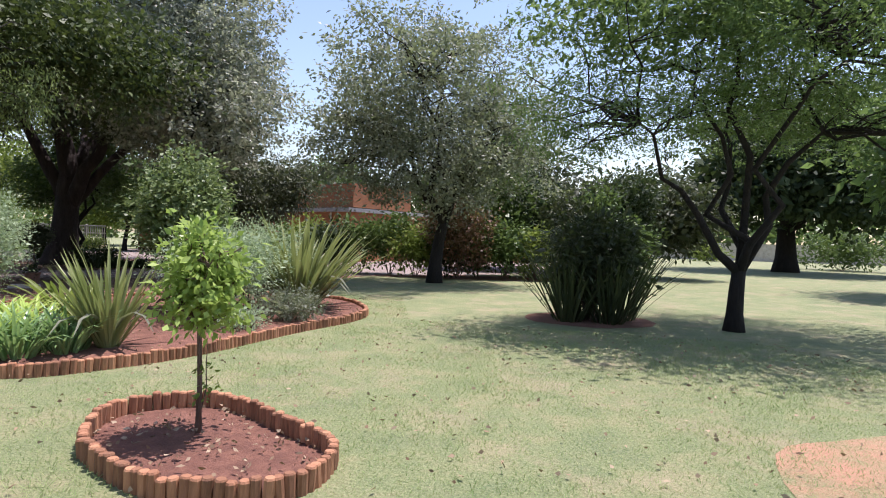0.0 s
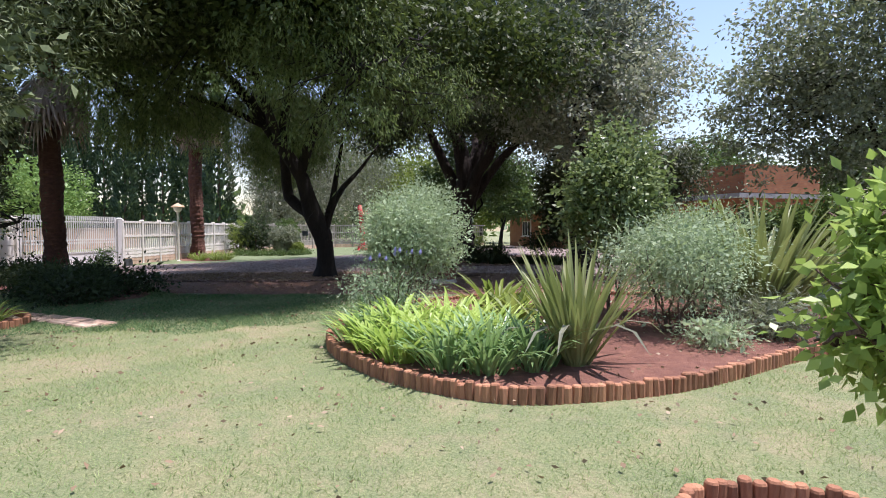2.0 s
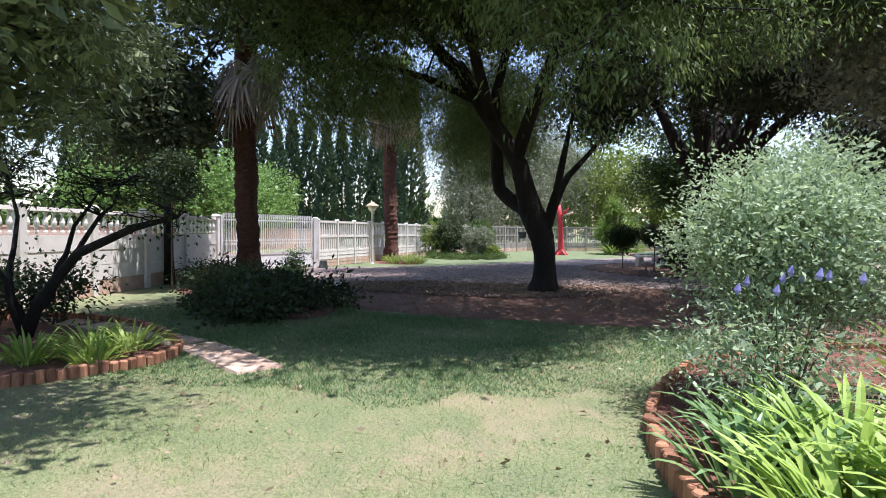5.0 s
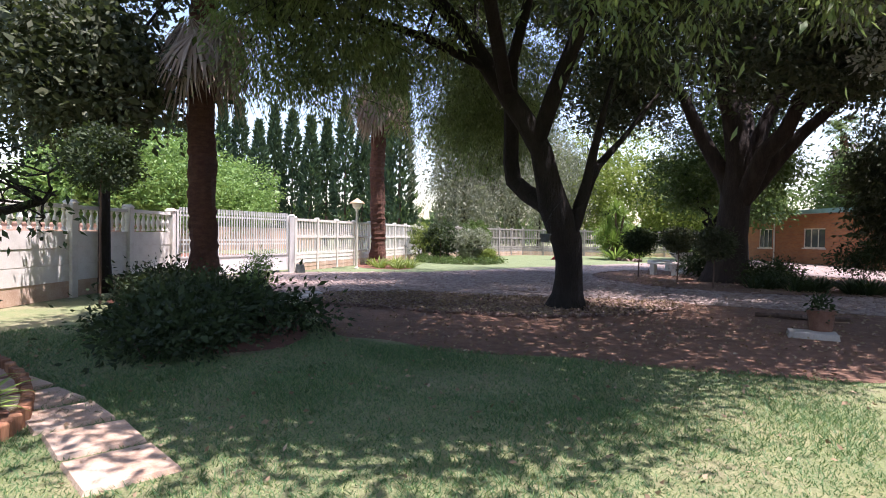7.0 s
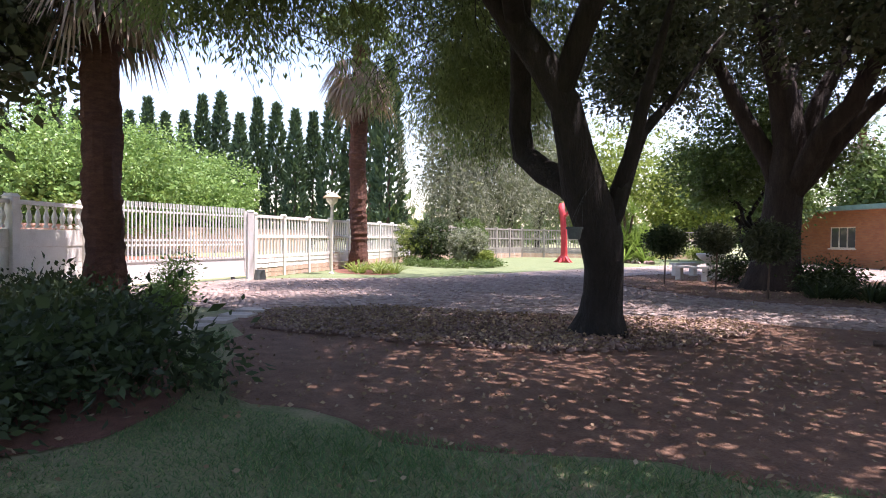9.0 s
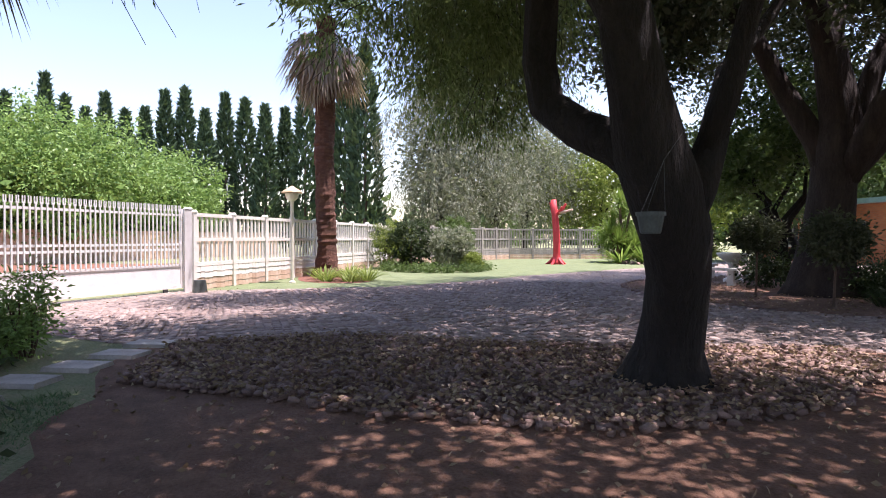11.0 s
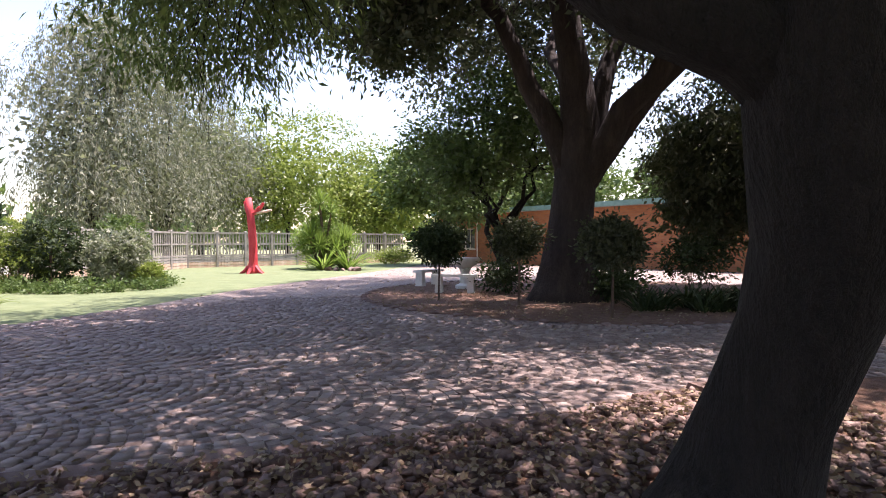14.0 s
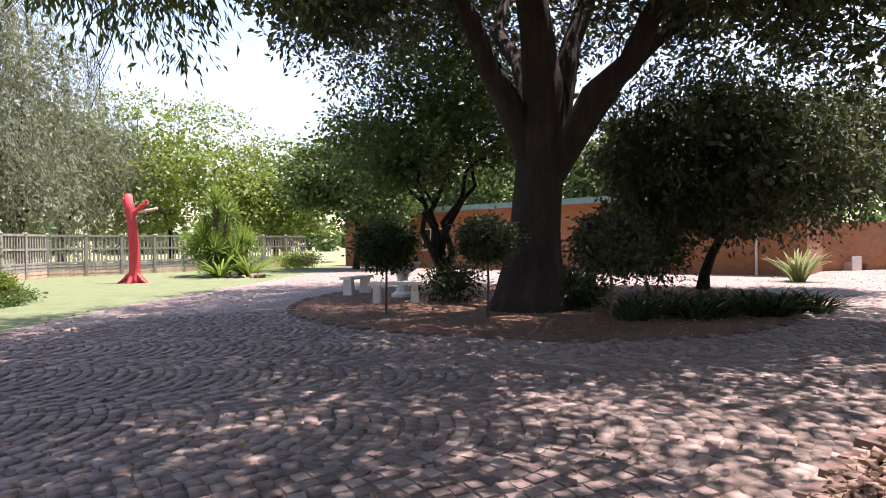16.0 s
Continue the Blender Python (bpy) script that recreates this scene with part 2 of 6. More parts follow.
LEAF_BUSH = foliage("pale_bush_leaf", (0.06, 0.1, 0.03), (0.13, 0.19, 0.065), (0.32, 0.38, 0.18), 0.4, 0.3)
LEAF_MID = foliage("mid_green_leaf", (0.04, 0.075, 0.02), (0.08, 0.135, 0.04), (0.15, 0.22, 0.07), 0.45, 0.3)
LEAF_SAGE = foliage("sage_green_leaf", (0.22, 0.295, 0.171), (0.342, 0.44, 0.264), (0.512, 0.616, 0.395), 0.6, 0.4)
LEAF_WILLOW = foliage("weeping_leaf", (0.102, 0.111, 0.0723), (0.204, 0.212, 0.145), (0.306, 0.315, 0.23), 0.7, 0.3)
LEAF_CYPRESS = foliage("cypress_leaf", (0.03, 0.06, 0.0347), (0.06, 0.105, 0.0567), (0.105, 0.165, 0.0945), 0.7, 0.1)
LEAF_STRAP = foliage("strap_leaf", (0.179, 0.302, 0.0448), (0.358, 0.515, 0.0952), (0.616, 0.717, 0.224), 0.42, 0.42)
LEAF_BLUE = foliage("blue_green_strap", (0.085, 0.18, 0.06), (0.17, 0.3, 0.11), (0.34, 0.47, 0.22), 0.32, 0.35)
LEAF_FLAX = foliage("flax_blade", (0.0919, 0.125, 0.0394), (0.184, 0.225, 0.0788), (0.42, 0.413, 0.191), 0.4, 0.25)
LEAF_FLAX_DARK = foliage("dark_flax_blade", (0.02, 0.028, 0.014), (0.04, 0.055, 0.025), (0.09, 0.11, 0.05), 0.4, 0.2)
LEAF_DEAD = foliage("dead_frond", (0.16, 0.10, 0.075), (0.28, 0.2, 0.15), (0.46, 0.37, 0.29), 0.8, 0.2)
LEAF_FALLEN = foliage("fallen_leaf", (0.136, 0.0765, 0.0425), (0.281, 0.187, 0.111), (0.468, 0.365, 0.246), 0.8, 0.1)
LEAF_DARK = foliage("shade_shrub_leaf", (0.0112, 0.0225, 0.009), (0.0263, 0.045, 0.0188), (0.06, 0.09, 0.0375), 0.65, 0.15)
FLOWER = foliage("violet_flower", (0.2, 0.18, 0.5), (0.32, 0.3, 0.65), (0.5, 0.5, 0.8), 0.6, 0.3)
GRASS = foliage("grass_blade", (0.128, 0.227, 0.0744), (0.239, 0.341, 0.126), (0.461, 0.455, 0.224), 0.7, 0.4)
# Lush green, darkened further to deepen the shade under the trees.
LUSH_SHADE_GRASS = foliage("lush_shade_grass_blade", (0.0382, 0.102, 0.0357), (0.0765, 0.17, 0.067), (0.145, 0.246, 0.107), 0.6, 0.3)

# ---- mesh building ----
rng = np.random.default_rng(7)


class Shape:
    """Collects rings, boxes and blades of one mesh."""

    def __init__(self):
        self.v, self.f = [], []

    def tube(self, pts, radii, sides=10, wobble=0.0, cap=True):
        pts = [Vector(p) for p in pts]
        base = len(self.v)
        ph = random.random() * 6.28
        for i, (p, r) in enumerate(zip(pts, radii)):
            d = (pts[min(i + 1, len(pts) - 1)] - pts[max(i - 1, 0)]).normalized()
            if i == 0:
                a = Vector((1, 0, 0)) if abs(d.x) < 0.8 else Vector((0, 1, 0))
            a = (a - d * a.dot(d)).normalized()
            b = d.cross(a)
            for k in range(sides):
                w = 2 * math.pi * k / sides
                rr = r * (1 + wobble * (math.sin(3 * w + ph + i * 0.35) * 0.5 + (random.random() - 0.5) * 0.7))
                self.v.append(p + (a * math.cos(w) + b * math.sin(w)) * rr)
        for i in range(len(pts) - 1):
            for k in range(sides):
                o, q = base + i * sides, (k + 1) % sides
                self.f.append((o + k, o + q, o + sides + q, o + sides + k))
        if cap:
            self.f.append(tuple(range(base + sides - 1, base - 1, -1)))
            o = base + (len(pts) - 1) * sides
            self.f.append(tuple(range(o, o + sides)))
        return self

    def box(self, x0, y0, z0, x1, y1, z1, taper=0.0):
        b = len(self.v)
        t = taper
        for z, s in ((z0, 0), (z1, t)):
            self.v += [Vector(p) for p in ((x0 + s, y0 + s, z), (x1 - s, y0 + s, z), (x1 - s, y1 - s, z), (x0 + s, y1 - s, z))]
        self.f += [tuple(b + i for i in q) for q in ((3, 2, 1, 0), (4, 5, 6, 7), (0, 1, 5, 4), (1, 2, 6, 5), (2, 3, 7, 6), (3, 0, 4, 7))]
        return self

    def lathe(self, profile, sides=16, at=(0, 0, 0)):
        return self.tube([(at[0], at[1], at[2] + z) for r, z in profile], [max(r, 0.001) for r, z in profile], sides)

    def blade(self, root, yaw, length, width, rise, bend, steps=5):
        """A strap leaf: goes up at the angle rise and bends over by bend."""
        b = len(self.v)
        p, a = Vector(root), rise
        side = Vector((-math.sin(yaw), math.cos(yaw), 0))
        for i in range(steps + 1):
            u = i / steps
            w = width * (0.7 + 0.6 * u) * (1 - u ** 3) * 0.5 + 0.001
            up = Vector((-math.sin(a) * math.cos(yaw), -math.sin(a) * math.sin(yaw), math.cos(a)))
            self.v += [p + side * w + up * w * 0.35, p.copy(), p - side * w + up * w * 0.35]
            p = p + Vector((math.cos(a) * math.cos(yaw), math.cos(a) * math.sin(yaw), math.sin(a))) * (length / steps)
            a -= bend / steps * (0.4 + 1.2 * u)
        for i in range(steps):
            o = b + 3 * i
            self.f += [(o, o + 1, o + 4, o + 3), (o + 1, o + 2, o + 5, o + 4)]
        return self

    def mesh(self, name, material, smooth=False):
        me = bpy.data.meshes.new(name)
        me.from_pydata([tuple(p) for p in self.v], [], self.f)
        me.materials.append(material)
        if smooth:
            me.shade_smooth()
        return me


def soup(name, verts, sizes, material):
    """A mesh of loose polygons with `sizes` corners each, from an array of corners."""
    me = bpy.data.meshes.new(name)
    n = len(verts)
    me.vertices.add(n)
    me.vertices.foreach_set("co", np.ascontiguousarray(verts, dtype=np.float32).ravel())
    me.loops.add(n)
    me.loops.foreach_set("vertex_index", np.arange(n, dtype=np.int32))
    me.polygons.add(n // sizes)
    me.polygons.foreach_set("loop_start", np.arange(0, n, sizes, dtype=np.int32))
    me.polygons.foreach_set("loop_total", np.full(n // sizes, sizes, dtype=np.int32))
    me.materials.append(material)
    me.update(calc_edges=True)
    me.validate()
    return me


def solids(name, pieces, faces, material):
    """One mesh of many closed pieces: arrays of corners, and the faces that each piece has."""
    me = bpy.data.meshes.new(name)
    v = np.concatenate(pieces)
    idx, start = [], 0
    for p, f in zip(pieces, faces):
        idx.append(f + start)
        start += len(p)
    f = np.concatenate(idx)
    k = f.shape[1]
    me.vertices.add(len(v))
    me.vertices.foreach_set("co", np.ascontiguousarray(v, dtype=np.float32).ravel())
    me.loops.add(f.size)
    me.loops.foreach_set("vertex_index", f.astype(np.int32).ravel())
    me.polygons.add(len(f))
    me.polygons.foreach_set("loop_start", np.arange(0, f.size, k, dtype=np.int32))
    me.polygons.foreach_set("loop_total", np.full(len(f), k, dtype=np.int32))
    me.materials.append(material)
    me.update(calc_edges=True)
    return me


def thing(name, at, label, category, group="", kind="", yaw=0.0):
    ob = new(name)
    ob.matrix_basis = pose(*at, 0, 0, yaw)
    return tagged(ob, label, category, group, kind)


def part(name, shape, material, parent, label="", smooth=False):
    me = shape.mesh(name, material, smooth) if isinstance(shape, Shape) else shape
    ob = new(name, me)
    ob.parent = parent
    if label:
        ob["label"] = label
    return ob


def unit(a):
    return a / (np.linalg.norm(a, axis=1, keepdims=True) + 1e-9)


def leaf_soup(name, points, ways, length, width, material, curl=0.15):
    """Diamond leaves, folded along the middle, at the points."""
    n = len(points)
    side = unit(np.cross(ways, rng.normal(size=(n, 3))))
    up = np.cross(side, ways)
    L = (length * rng.uniform(0.6, 1.25, n))[:, None]
    W = (width * rng.uniform(0.7, 1.25, n))[:, None]
    mid = points + ways * L * 0.45
    v = np.empty((n, 4, 3))
    v[:, 0] = points
    v[:, 1] = mid + side * W * 0.5 + up * W * curl
    v[:, 2] = points + ways * L - up * L * 0.08
    v[:, 3] = mid - side * W * 0.5 + up * W * curl
    return soup(name, v.reshape(-1, 3), 4, material)


def spray(blobs, sprays, per, spread, shell=0.5, droop=0.2, flat=0.7, upward=0.0):
    """Points and ways of leaves: sprays inside ellipsoids, leaves round each spray. Returns also the sprays' middles."""
    w = np.array([b[3] * b[4] + b[4] * b[5] + b[3] * b[5] for b in blobs])
    mids = []
    for b, share in zip(blobs, w / w.sum()):
        k = max(3, int(sprays * share))
        u = unit(rng.normal(size=(k, 3)))
        r = shell + (1 - shell) * rng.random((k, 1)) ** 0.6
        lump = 1 + 0.16 * np.sin(u @ np.array([[3.1], [4.3], [5.2]]) * 2.1 + b[0])
        mids.append(np.array(b[:3]) + u * r * lump * np.array(b[3:6]))
    mids = np.concatenate(mids)
    size = rng.uniform(0.6, 1.4, (len(mids), 1))
    c = np.repeat(mids, per, axis=0)
    s = np.repeat(size, per, axis=0)
    off = rng.normal(size=c.shape) * np.array([1, 1, flat]) * spread * s
    ways = unit(off * 0.9 + rng.normal(size=c.shape) * spread * 0.7 + np.array([0, 0, (upward - droop) * spread * 2]))
    return c + off, ways, mids


def bent(a, b, sag=0.12, n=5):
    """A crooked line from a to b."""
    a, b = Vector(a), Vector(b)
    d = (b - a).length
    out = []
    for i in range(n + 1):
        u = i / n
        p = a.lerp(b, u)
        if 0 < i < n:
            p += Vector((random.uniform(-1, 1), random.uniform(-1, 1), random.uniform(-0.6, 0.9))) * d * sag * 0.5
        out.append(p)
    return out


def tapered(n, r0, r1):
    return [r0 + (r1 - r0) * (i / (n - 1)) ** 0.8 for i in range(n)]


def tree(name, at, label, trunk, limbs, blobs, leaf, bark, sprays=300, per=60, spread=0.35, length=0.1, width=0.05,
         droop=0.2, twigs=40, shell=0.45, flat=0.7, category="tree", group="", trunk_sides=14, wobble=0.12, upward=0.0, core=0, core_leaf=0.4, core_blobs=None):
    """trunk: (points, radii); limbs: list of (points, radii); all places from the tree's foot."""
    t = thing(name, (at[0], at[1], 0), label, category, group)
    part("trunk", Shape().tube(trunk[0], trunk[1], trunk_sides, wobble), bark, t, "", True)
    joints = [Vector(trunk[0][-1])]
    for pts, radii in limbs:
        part("limb", Shape().tube(pts, radii, 10, wobble), bark, t, "", True)
        joints += [Vector(p) for p in pts[1:]]
    p, w, mids = spray(blobs, sprays, per, spread, shell, droop, flat, upward)
    keep = p[:, 2] > 0.05
    crown = part("crown", leaf_soup("crown", p[keep], w[keep], length, width, leaf), leaf, t)
    if core:
        inner = [(*b[:3], b[3] * 0.72, b[4] * 0.72, b[5] * 0.72) for b in (core_blobs or blobs)]
        q, wq, _ = spray(inner, core // 8, 8, spread * 1.3, 0.25, 0.1, 0.6)
        keep = q[:, 2] > 0.4
        part("inner_foliage", leaf_soup("inner_foliage", q[keep], wq[keep], core_leaf, core_leaf * 0.55, leaf), leaf, crown)
    if twigs:
        s = Shape()
        for i in rng.choice(len(mids), min(twigs, len(mids)), replace=False):
            m = Vector(mids[i])
            j = min(joints, key=lambda q: (q - m).length)
            d = (m - j).length
            line = bent(j, m, 0.22, 5)
            s.tube(line, tapered(6, 0.012 + 0.009 * d, 0.006), 5)
            for k in range(2):
                o = line[3]
                s.tube(bent(o, Vector(mids[rng.integers(len(mids))]).lerp(o, 0.75), 0.2, 3), tapered(4, 0.008 + 0.003 * d, 0.004), 4)
        part("branchwork", s, bark, crown)
    return t


def shrub(name, at, label, r, h, leaf, leaves=2500, length=0.06, width=0.03, category="shrub", low=0.0, spread=0.16, group="", stems=6, shell=0.6, droop=0.1, bark=None, per=30):
    """A rounded bush on several thin stems."""
    t = thing(name, (at[0], at[1], 0), label, category, group)
    s = Shape()
    for i in range(stems):
        a = 6.28 * i / stems + random.random()
        s.tube(bent((0.06 * math.cos(a), 0.06 * math.sin(a), -0.02), (r * 0.6 * math.cos(a), r * 0.6 * math.sin(a), low + (h - low) * random.uniform(0.5, 0.8)), 0.15, 4), tapered(5, 0.02, 0.006), 5)
    part("stem", s, bark or BARK2, t)
    mid = (h + low) / 2
    blobs = [(0, 0, mid, r, r, (h - low) / 2)]
    for i in range(4):
        a = 6.28 * i / 4 + random.random()
        blobs.append((r * 0.4 * math.cos(a), r * 0.4 * math.sin(a), mid + random.uniform(-0.05, 0.22) * (h - low), r * 0.62, r * 0.62, (h - low) * 0.32))
    p, w, _ = spray(blobs, leaves // per, per, spread, shell, droop)
    keep = p[:, 2] > 0.03
    leaves_ob = part("foliage", leaf_soup("foliage", p[keep], w[keep], length, width, leaf), leaf, t)
    q, wq, _ = spray([(*b[:3], b[3] * 0.75, b[4] * 0.75, b[5] * 0.75) for b in blobs], max(20, leaves // 45), 5, spread, 0.2, droop)
    keep = q[:, 2] > 0.03
    k = max(length * 1.7, 0.05 * r + 0.055)
    part("inner_foliage", leaf_soup("inner_foliage", q[keep], wq[keep], k, k * 0.5, leaf), leaf, leaves_ob)
    return t


def clump(name, at, label, n, length, width, material, rise=(0.7, 1.45), bend=(0.5, 1.6), foot=0.15, category="plant", group="", dead=0, steps=5, single=False):
    """Strap leaves from one foot."""
    t = thing(name, (at[0], at[1], at[2] if len(at) > 2 else 0), label, category, group)
    s = Shape()
    for i in range(n):
        yaw, r = random.uniform(0, 6.283), foot * math.sqrt(random.random())
        q = r / max(foot, 0.01)
        if single and i:
            part("blade", s, material, t)
            s = Shape()
        s.blade((r * math.cos(yaw), r * math.sin(yaw), -0.01), yaw + random.uniform(-0.5, 0.5), length * random.uniform(0.65, 1.15), width * random.uniform(0.8, 1.2),
                rise[1] - (rise[1] - rise[0]) * (0.5 * q + 0.5 * random.random()), random.uniform(*bend), steps)
    part("blade" if single else "leaves", s, material, t)
    if dead:
        s = Shape()
        for i in range(dead):
            yaw = random.uniform(0, 6.283)
            s.blade((0, 0, 0.05), yaw, length * random.uniform(0.7, 1.0), width * 1.1, 0.9, 2.6, steps)
        part("folded_foliage", s, LEAF_WILLOW, t, "pale folded blades")
    return t


def inside(poly, x, y):
    x, y = np.asarray(x, float), np.asarray(y, float)
    r = np.zeros(x.shape, bool)
    for (x0, y0), (x1, y1) in zip(poly, poly[1:] + poly[:1]):
        c = (y0 > y) != (y1 > y)
        r ^= c & (x < (x1 - x0) * (y - y0) / (y1 - y0 + 1e-12) + x0)
    return r


def wavy(poly, step=0.4, amount=0.12):
    """The outline with more corners, slightly uneven."""
    out = []
    for a, b in zip(poly, poly[1:] + poly[:1]):
        a, b = Vector(a), Vector(b)
        k = max(1, int((b - a).length / step))
        n = Vector((-(b - a).y, (b - a).x)).normalized()
        for i in range(k):
            p = a.lerp(b, i / k)
            out.append(tuple(p + n * amount * (noise.noise((p.x * 0.9, p.y * 0.9, 1.7)) + 0.5 * noise.noise((p.x * 3, p.y * 3, 4.1)))))
    return out


def rounded(poly, cuts=2):
    for _ in range(cuts):
        q = []
        for a, b in zip(poly, poly[1:] + poly[:1]):
            q += [(a[0] * 0.75 + b[0] * 0.25, a[1] * 0.75 + b[1] * 0.25), (a[0] * 0.25 + b[0] * 0.75, a[1] * 0.25 + b[1] * 0.75)]
        poly = q
    return poly


def sheet(name, poly, z, material, label, category="", height=0.0):
    """A flat piece of ground; with height, its middle is heaped."""
    bm = bmesh.new()
    face = bm.faces.new([bm.verts.new((x, y, z)) for x, y in poly])
    if face.normal.z < 0:
        face.normal_flip()
    bm.normal_update()
    if bm.faces[:][0].normal.z < 0:
        bmesh.ops.reverse_faces(bm, faces=bm.faces[:])
    if height:
        r = bmesh.ops.inset_region(bm, faces=bm.faces[:], thickness=0.25, depth=0)
        top = max(bm.faces, key=lambda f: f.calc_area())
        for v in top.verts:
            v.co.z += height
    bmesh.ops.triangulate(bm, faces=bm.faces[:])
    me = bpy.data.meshes.new(name)
    bm.to_mesh(me)
    bm.free()
    me.materials.append(material)
    return tagged(new(name, me), label, category, "", "structure")

# ---- ground ----
DRIVE = [(-28.0, 8.6), (-24.4, 9.9), (-22.6, 10.8), (-21.9, 13.1), (-20.85, 14.0), (-19.95, 14.8), (-19.0, 15.7), (-18.3, 16.7), (-17.4, 17.7), (-13.5, 20.0), (-7, 25), (4, 33),
         (6, 46), (-9.5, 41), (-11.3, 36.1), (-33.8, 47.8), (-31.9, 39.3), (-30.9, 33), (-30.4, 29.4), (-29.6, 23.8), (-28.6, 20.3), (-28.1, 17.6), (-29.3, 14.6), (-29.9, 12.8)]
ISLAND = rounded([(-25.4, 23.3), (-23.2, 21.4), (-21.0, 20.8), (-19.0, 20.7), (-17.3, 21.8), (-15.6, 24.2), (-14.6, 27.5), (-16, 30.6), (-20, 31.2), (-24.6, 30.4), (-26.3, 27)], 2)
DIRT = [(-20.6, 10.3), (-18.6, 9.6), (-16.9, 9.4), (-15.4, 10.4), (-14.1, 11.5), (-12.6, 12.8), (-10.5, 14.4), (-8.8, 17), (-8.0, 21), (-7, 25), (-13.5, 20.0), (-17.4, 17.7),
        (-18.3, 16.7), (-19.0, 15.7), (-19.95, 14.8), (-20.85, 14.0), (-21.9, 13.1), (-22.6, 10.8)]
BED = rounded([(-9.35, 7.95), (-8.55, 7.5), (-7.5, 7.2), (-6.7, 7.2), (-6.05, 7.35), (-5.65, 7.8), (-5.3, 8.3), (-5.0, 8.95), (-4.8, 9.7), (-4.5, 11), (-4.0, 12.2), (-3.9, 13.5), (-5.2, 15.6), (-7.8, 15.8), (-10.3, 13.8), (-11.2, 11), (-10.3, 8.9)], 2)
RING = rounded([(-4.02, 5.62), (-4.36, 6.34), (-4.1, 6.7), (-3.64, 6.88), (-3.2, 6.66), (-2.66, 6.24), (-2.2, 5.98), (-2.12, 5.5), (-2.26, 5.18), (-2.68, 5.06), (-3.1, 5.06), (-3.55, 5.3)], 1)
SIDE_BED = rounded([(-13.75, 4.2), (-13.95, 5.0), (-14.15, 5.85), (-15.2, 6.1), (-17.6, 5.6), (-19.5, 3.6), (-17.5, 1.5), (-14.5, 2.0)], 2)
SHADE_BED = rounded([(-19.3, 6.9), (-16.4, 7.3), (-16.6, 8.7), (-18.2, 9.3), (-21.4, 9.3), (-24.5, 9.3), (-25.8, 8.2), (-23.5, 6.9)], 2)

ground = Shape()
edges = [-400, -150, -70, -46, -30, -20, -10, 0, 10, 30, 60, 150, 400]
n = len(edges)
for y in edges:
    for x in edges:
        ground.v.append(Vector((x, y + 15, 0)))
for j in range(n - 1):
    for i in range(n - 1):
        ground.f.append((j * n + i, j * n + i + 1, (j + 1) * n + i + 1, (j + 1) * n + i))
tagged(new("ground", ground.mesh("ground", LAWN)), "pale green mown lawn with dry straw patches", "lawn", "", "structure")

sheet("pavement", wavy(DRIVE, 0.5, 0.1), 0.008, SETTS, "worn stone sett driveway with dusty joints", "driveway")
sheet("ground_far_lawn", wavy([(-30.1, 13.1), (-29.2, 14.6), (-28.0, 17.6), (-28.5, 20.3), (-29.5, 23.8), (-30.3, 29.4), (-30.8, 33), (-31.8, 39.3), (-33.7, 47.6), (-35.8, 46.6), (-42.4, 34.5), (-39.1, 24.2)], 0.5, 0.1), 0.004, LUSH_LAWN, "watered bright green lawn along the fence", "lawn")
sheet("ground_soil", wavy(DIRT, 0.4, 0.3), 0.005, LITTER_SOIL, "bare red soil strewn with dry leaves", "soil")
sheet("ground_island", wavy(ISLAND, 0.4, 0.1), 0.03, LITTER_SOIL, "littered red soil of the tree island", "soil")
sheet("ground_patch", wavy(rounded([(1.0, 5.2), (0.95, 6.6), (1.7, 7.4), (3.6, 7.2), (4.2, 5.4)], 2), 0.3, 0.25), 0.005, WORN_LAWN, "bare patch of red soil in the lawn", "soil")
sheet("ground_hedge_strip", wavy(rounded([(-12, 25.2), (-4, 24.6), (3, 25.5), (3, 27.5), (-12, 27.5)], 1), 0.4, 0.2), 0.006, SOIL, "strip of red soil under the hedge", "soil")
sheet("ground_bed", wavy(BED, 0.4, 0.03), 0.02, BED_SOIL, "dark red soil of the flower bed", "soil", 0.06)
sheet("ground_ring", wavy(RING, 0.3, 0.02), 0.006, BED_SOIL, "dark brown soil round the young tree", "soil")
sheet("ground_side_bed", SIDE_BED, 0.015, BED_SOIL, "dark soil of the shaded side bed", "soil")
sheet("ground_shade_bed", wavy(SHADE_BED, 0.4, 0.2), 0.012, BED_SOIL, "shaded soil under the ground cover", "soil")
sheet("ground_palm_bed", rounded([(-31.6, 16.2), (-30.3, 16.6), (-29.7, 17.6), (-31, 18.6), (-33.6, 19), (-34.6, 17.6)], 2), 0.01, BED_SOIL, "soil at the palm's foot", "soil")
sheet("road", [(-62, 0), (-50, -14), (-30, -30), (-27, -27), (-45, -10), (-56, 2), (-70, 26), (-74, 24)], 0.01, ASPHALT, "grey road beyond the wall", "road")
sheet("ground_verge", wavy([(-30.5, 9.8), (-27.5, 6.5), (-33, 0), (-40, -8), (-50, -6), (-52, 4), (-46, 18), (-41, 21)], 1.0, 0.4), 0.006, SOIL, "bare reddish verge outside the gate", "soil")


# ---- boundary walls and gate ----
def along(a, b, count):
    """Poses of `count` bays from a to b; x runs along the bay."""
    a, b = Vector(a), Vector(b)
    d = b - a
    yaw = math.degrees(math.atan2(d.y, d.x))
    return [(a + d * i / count, yaw) for i in range(count)], d.length / count


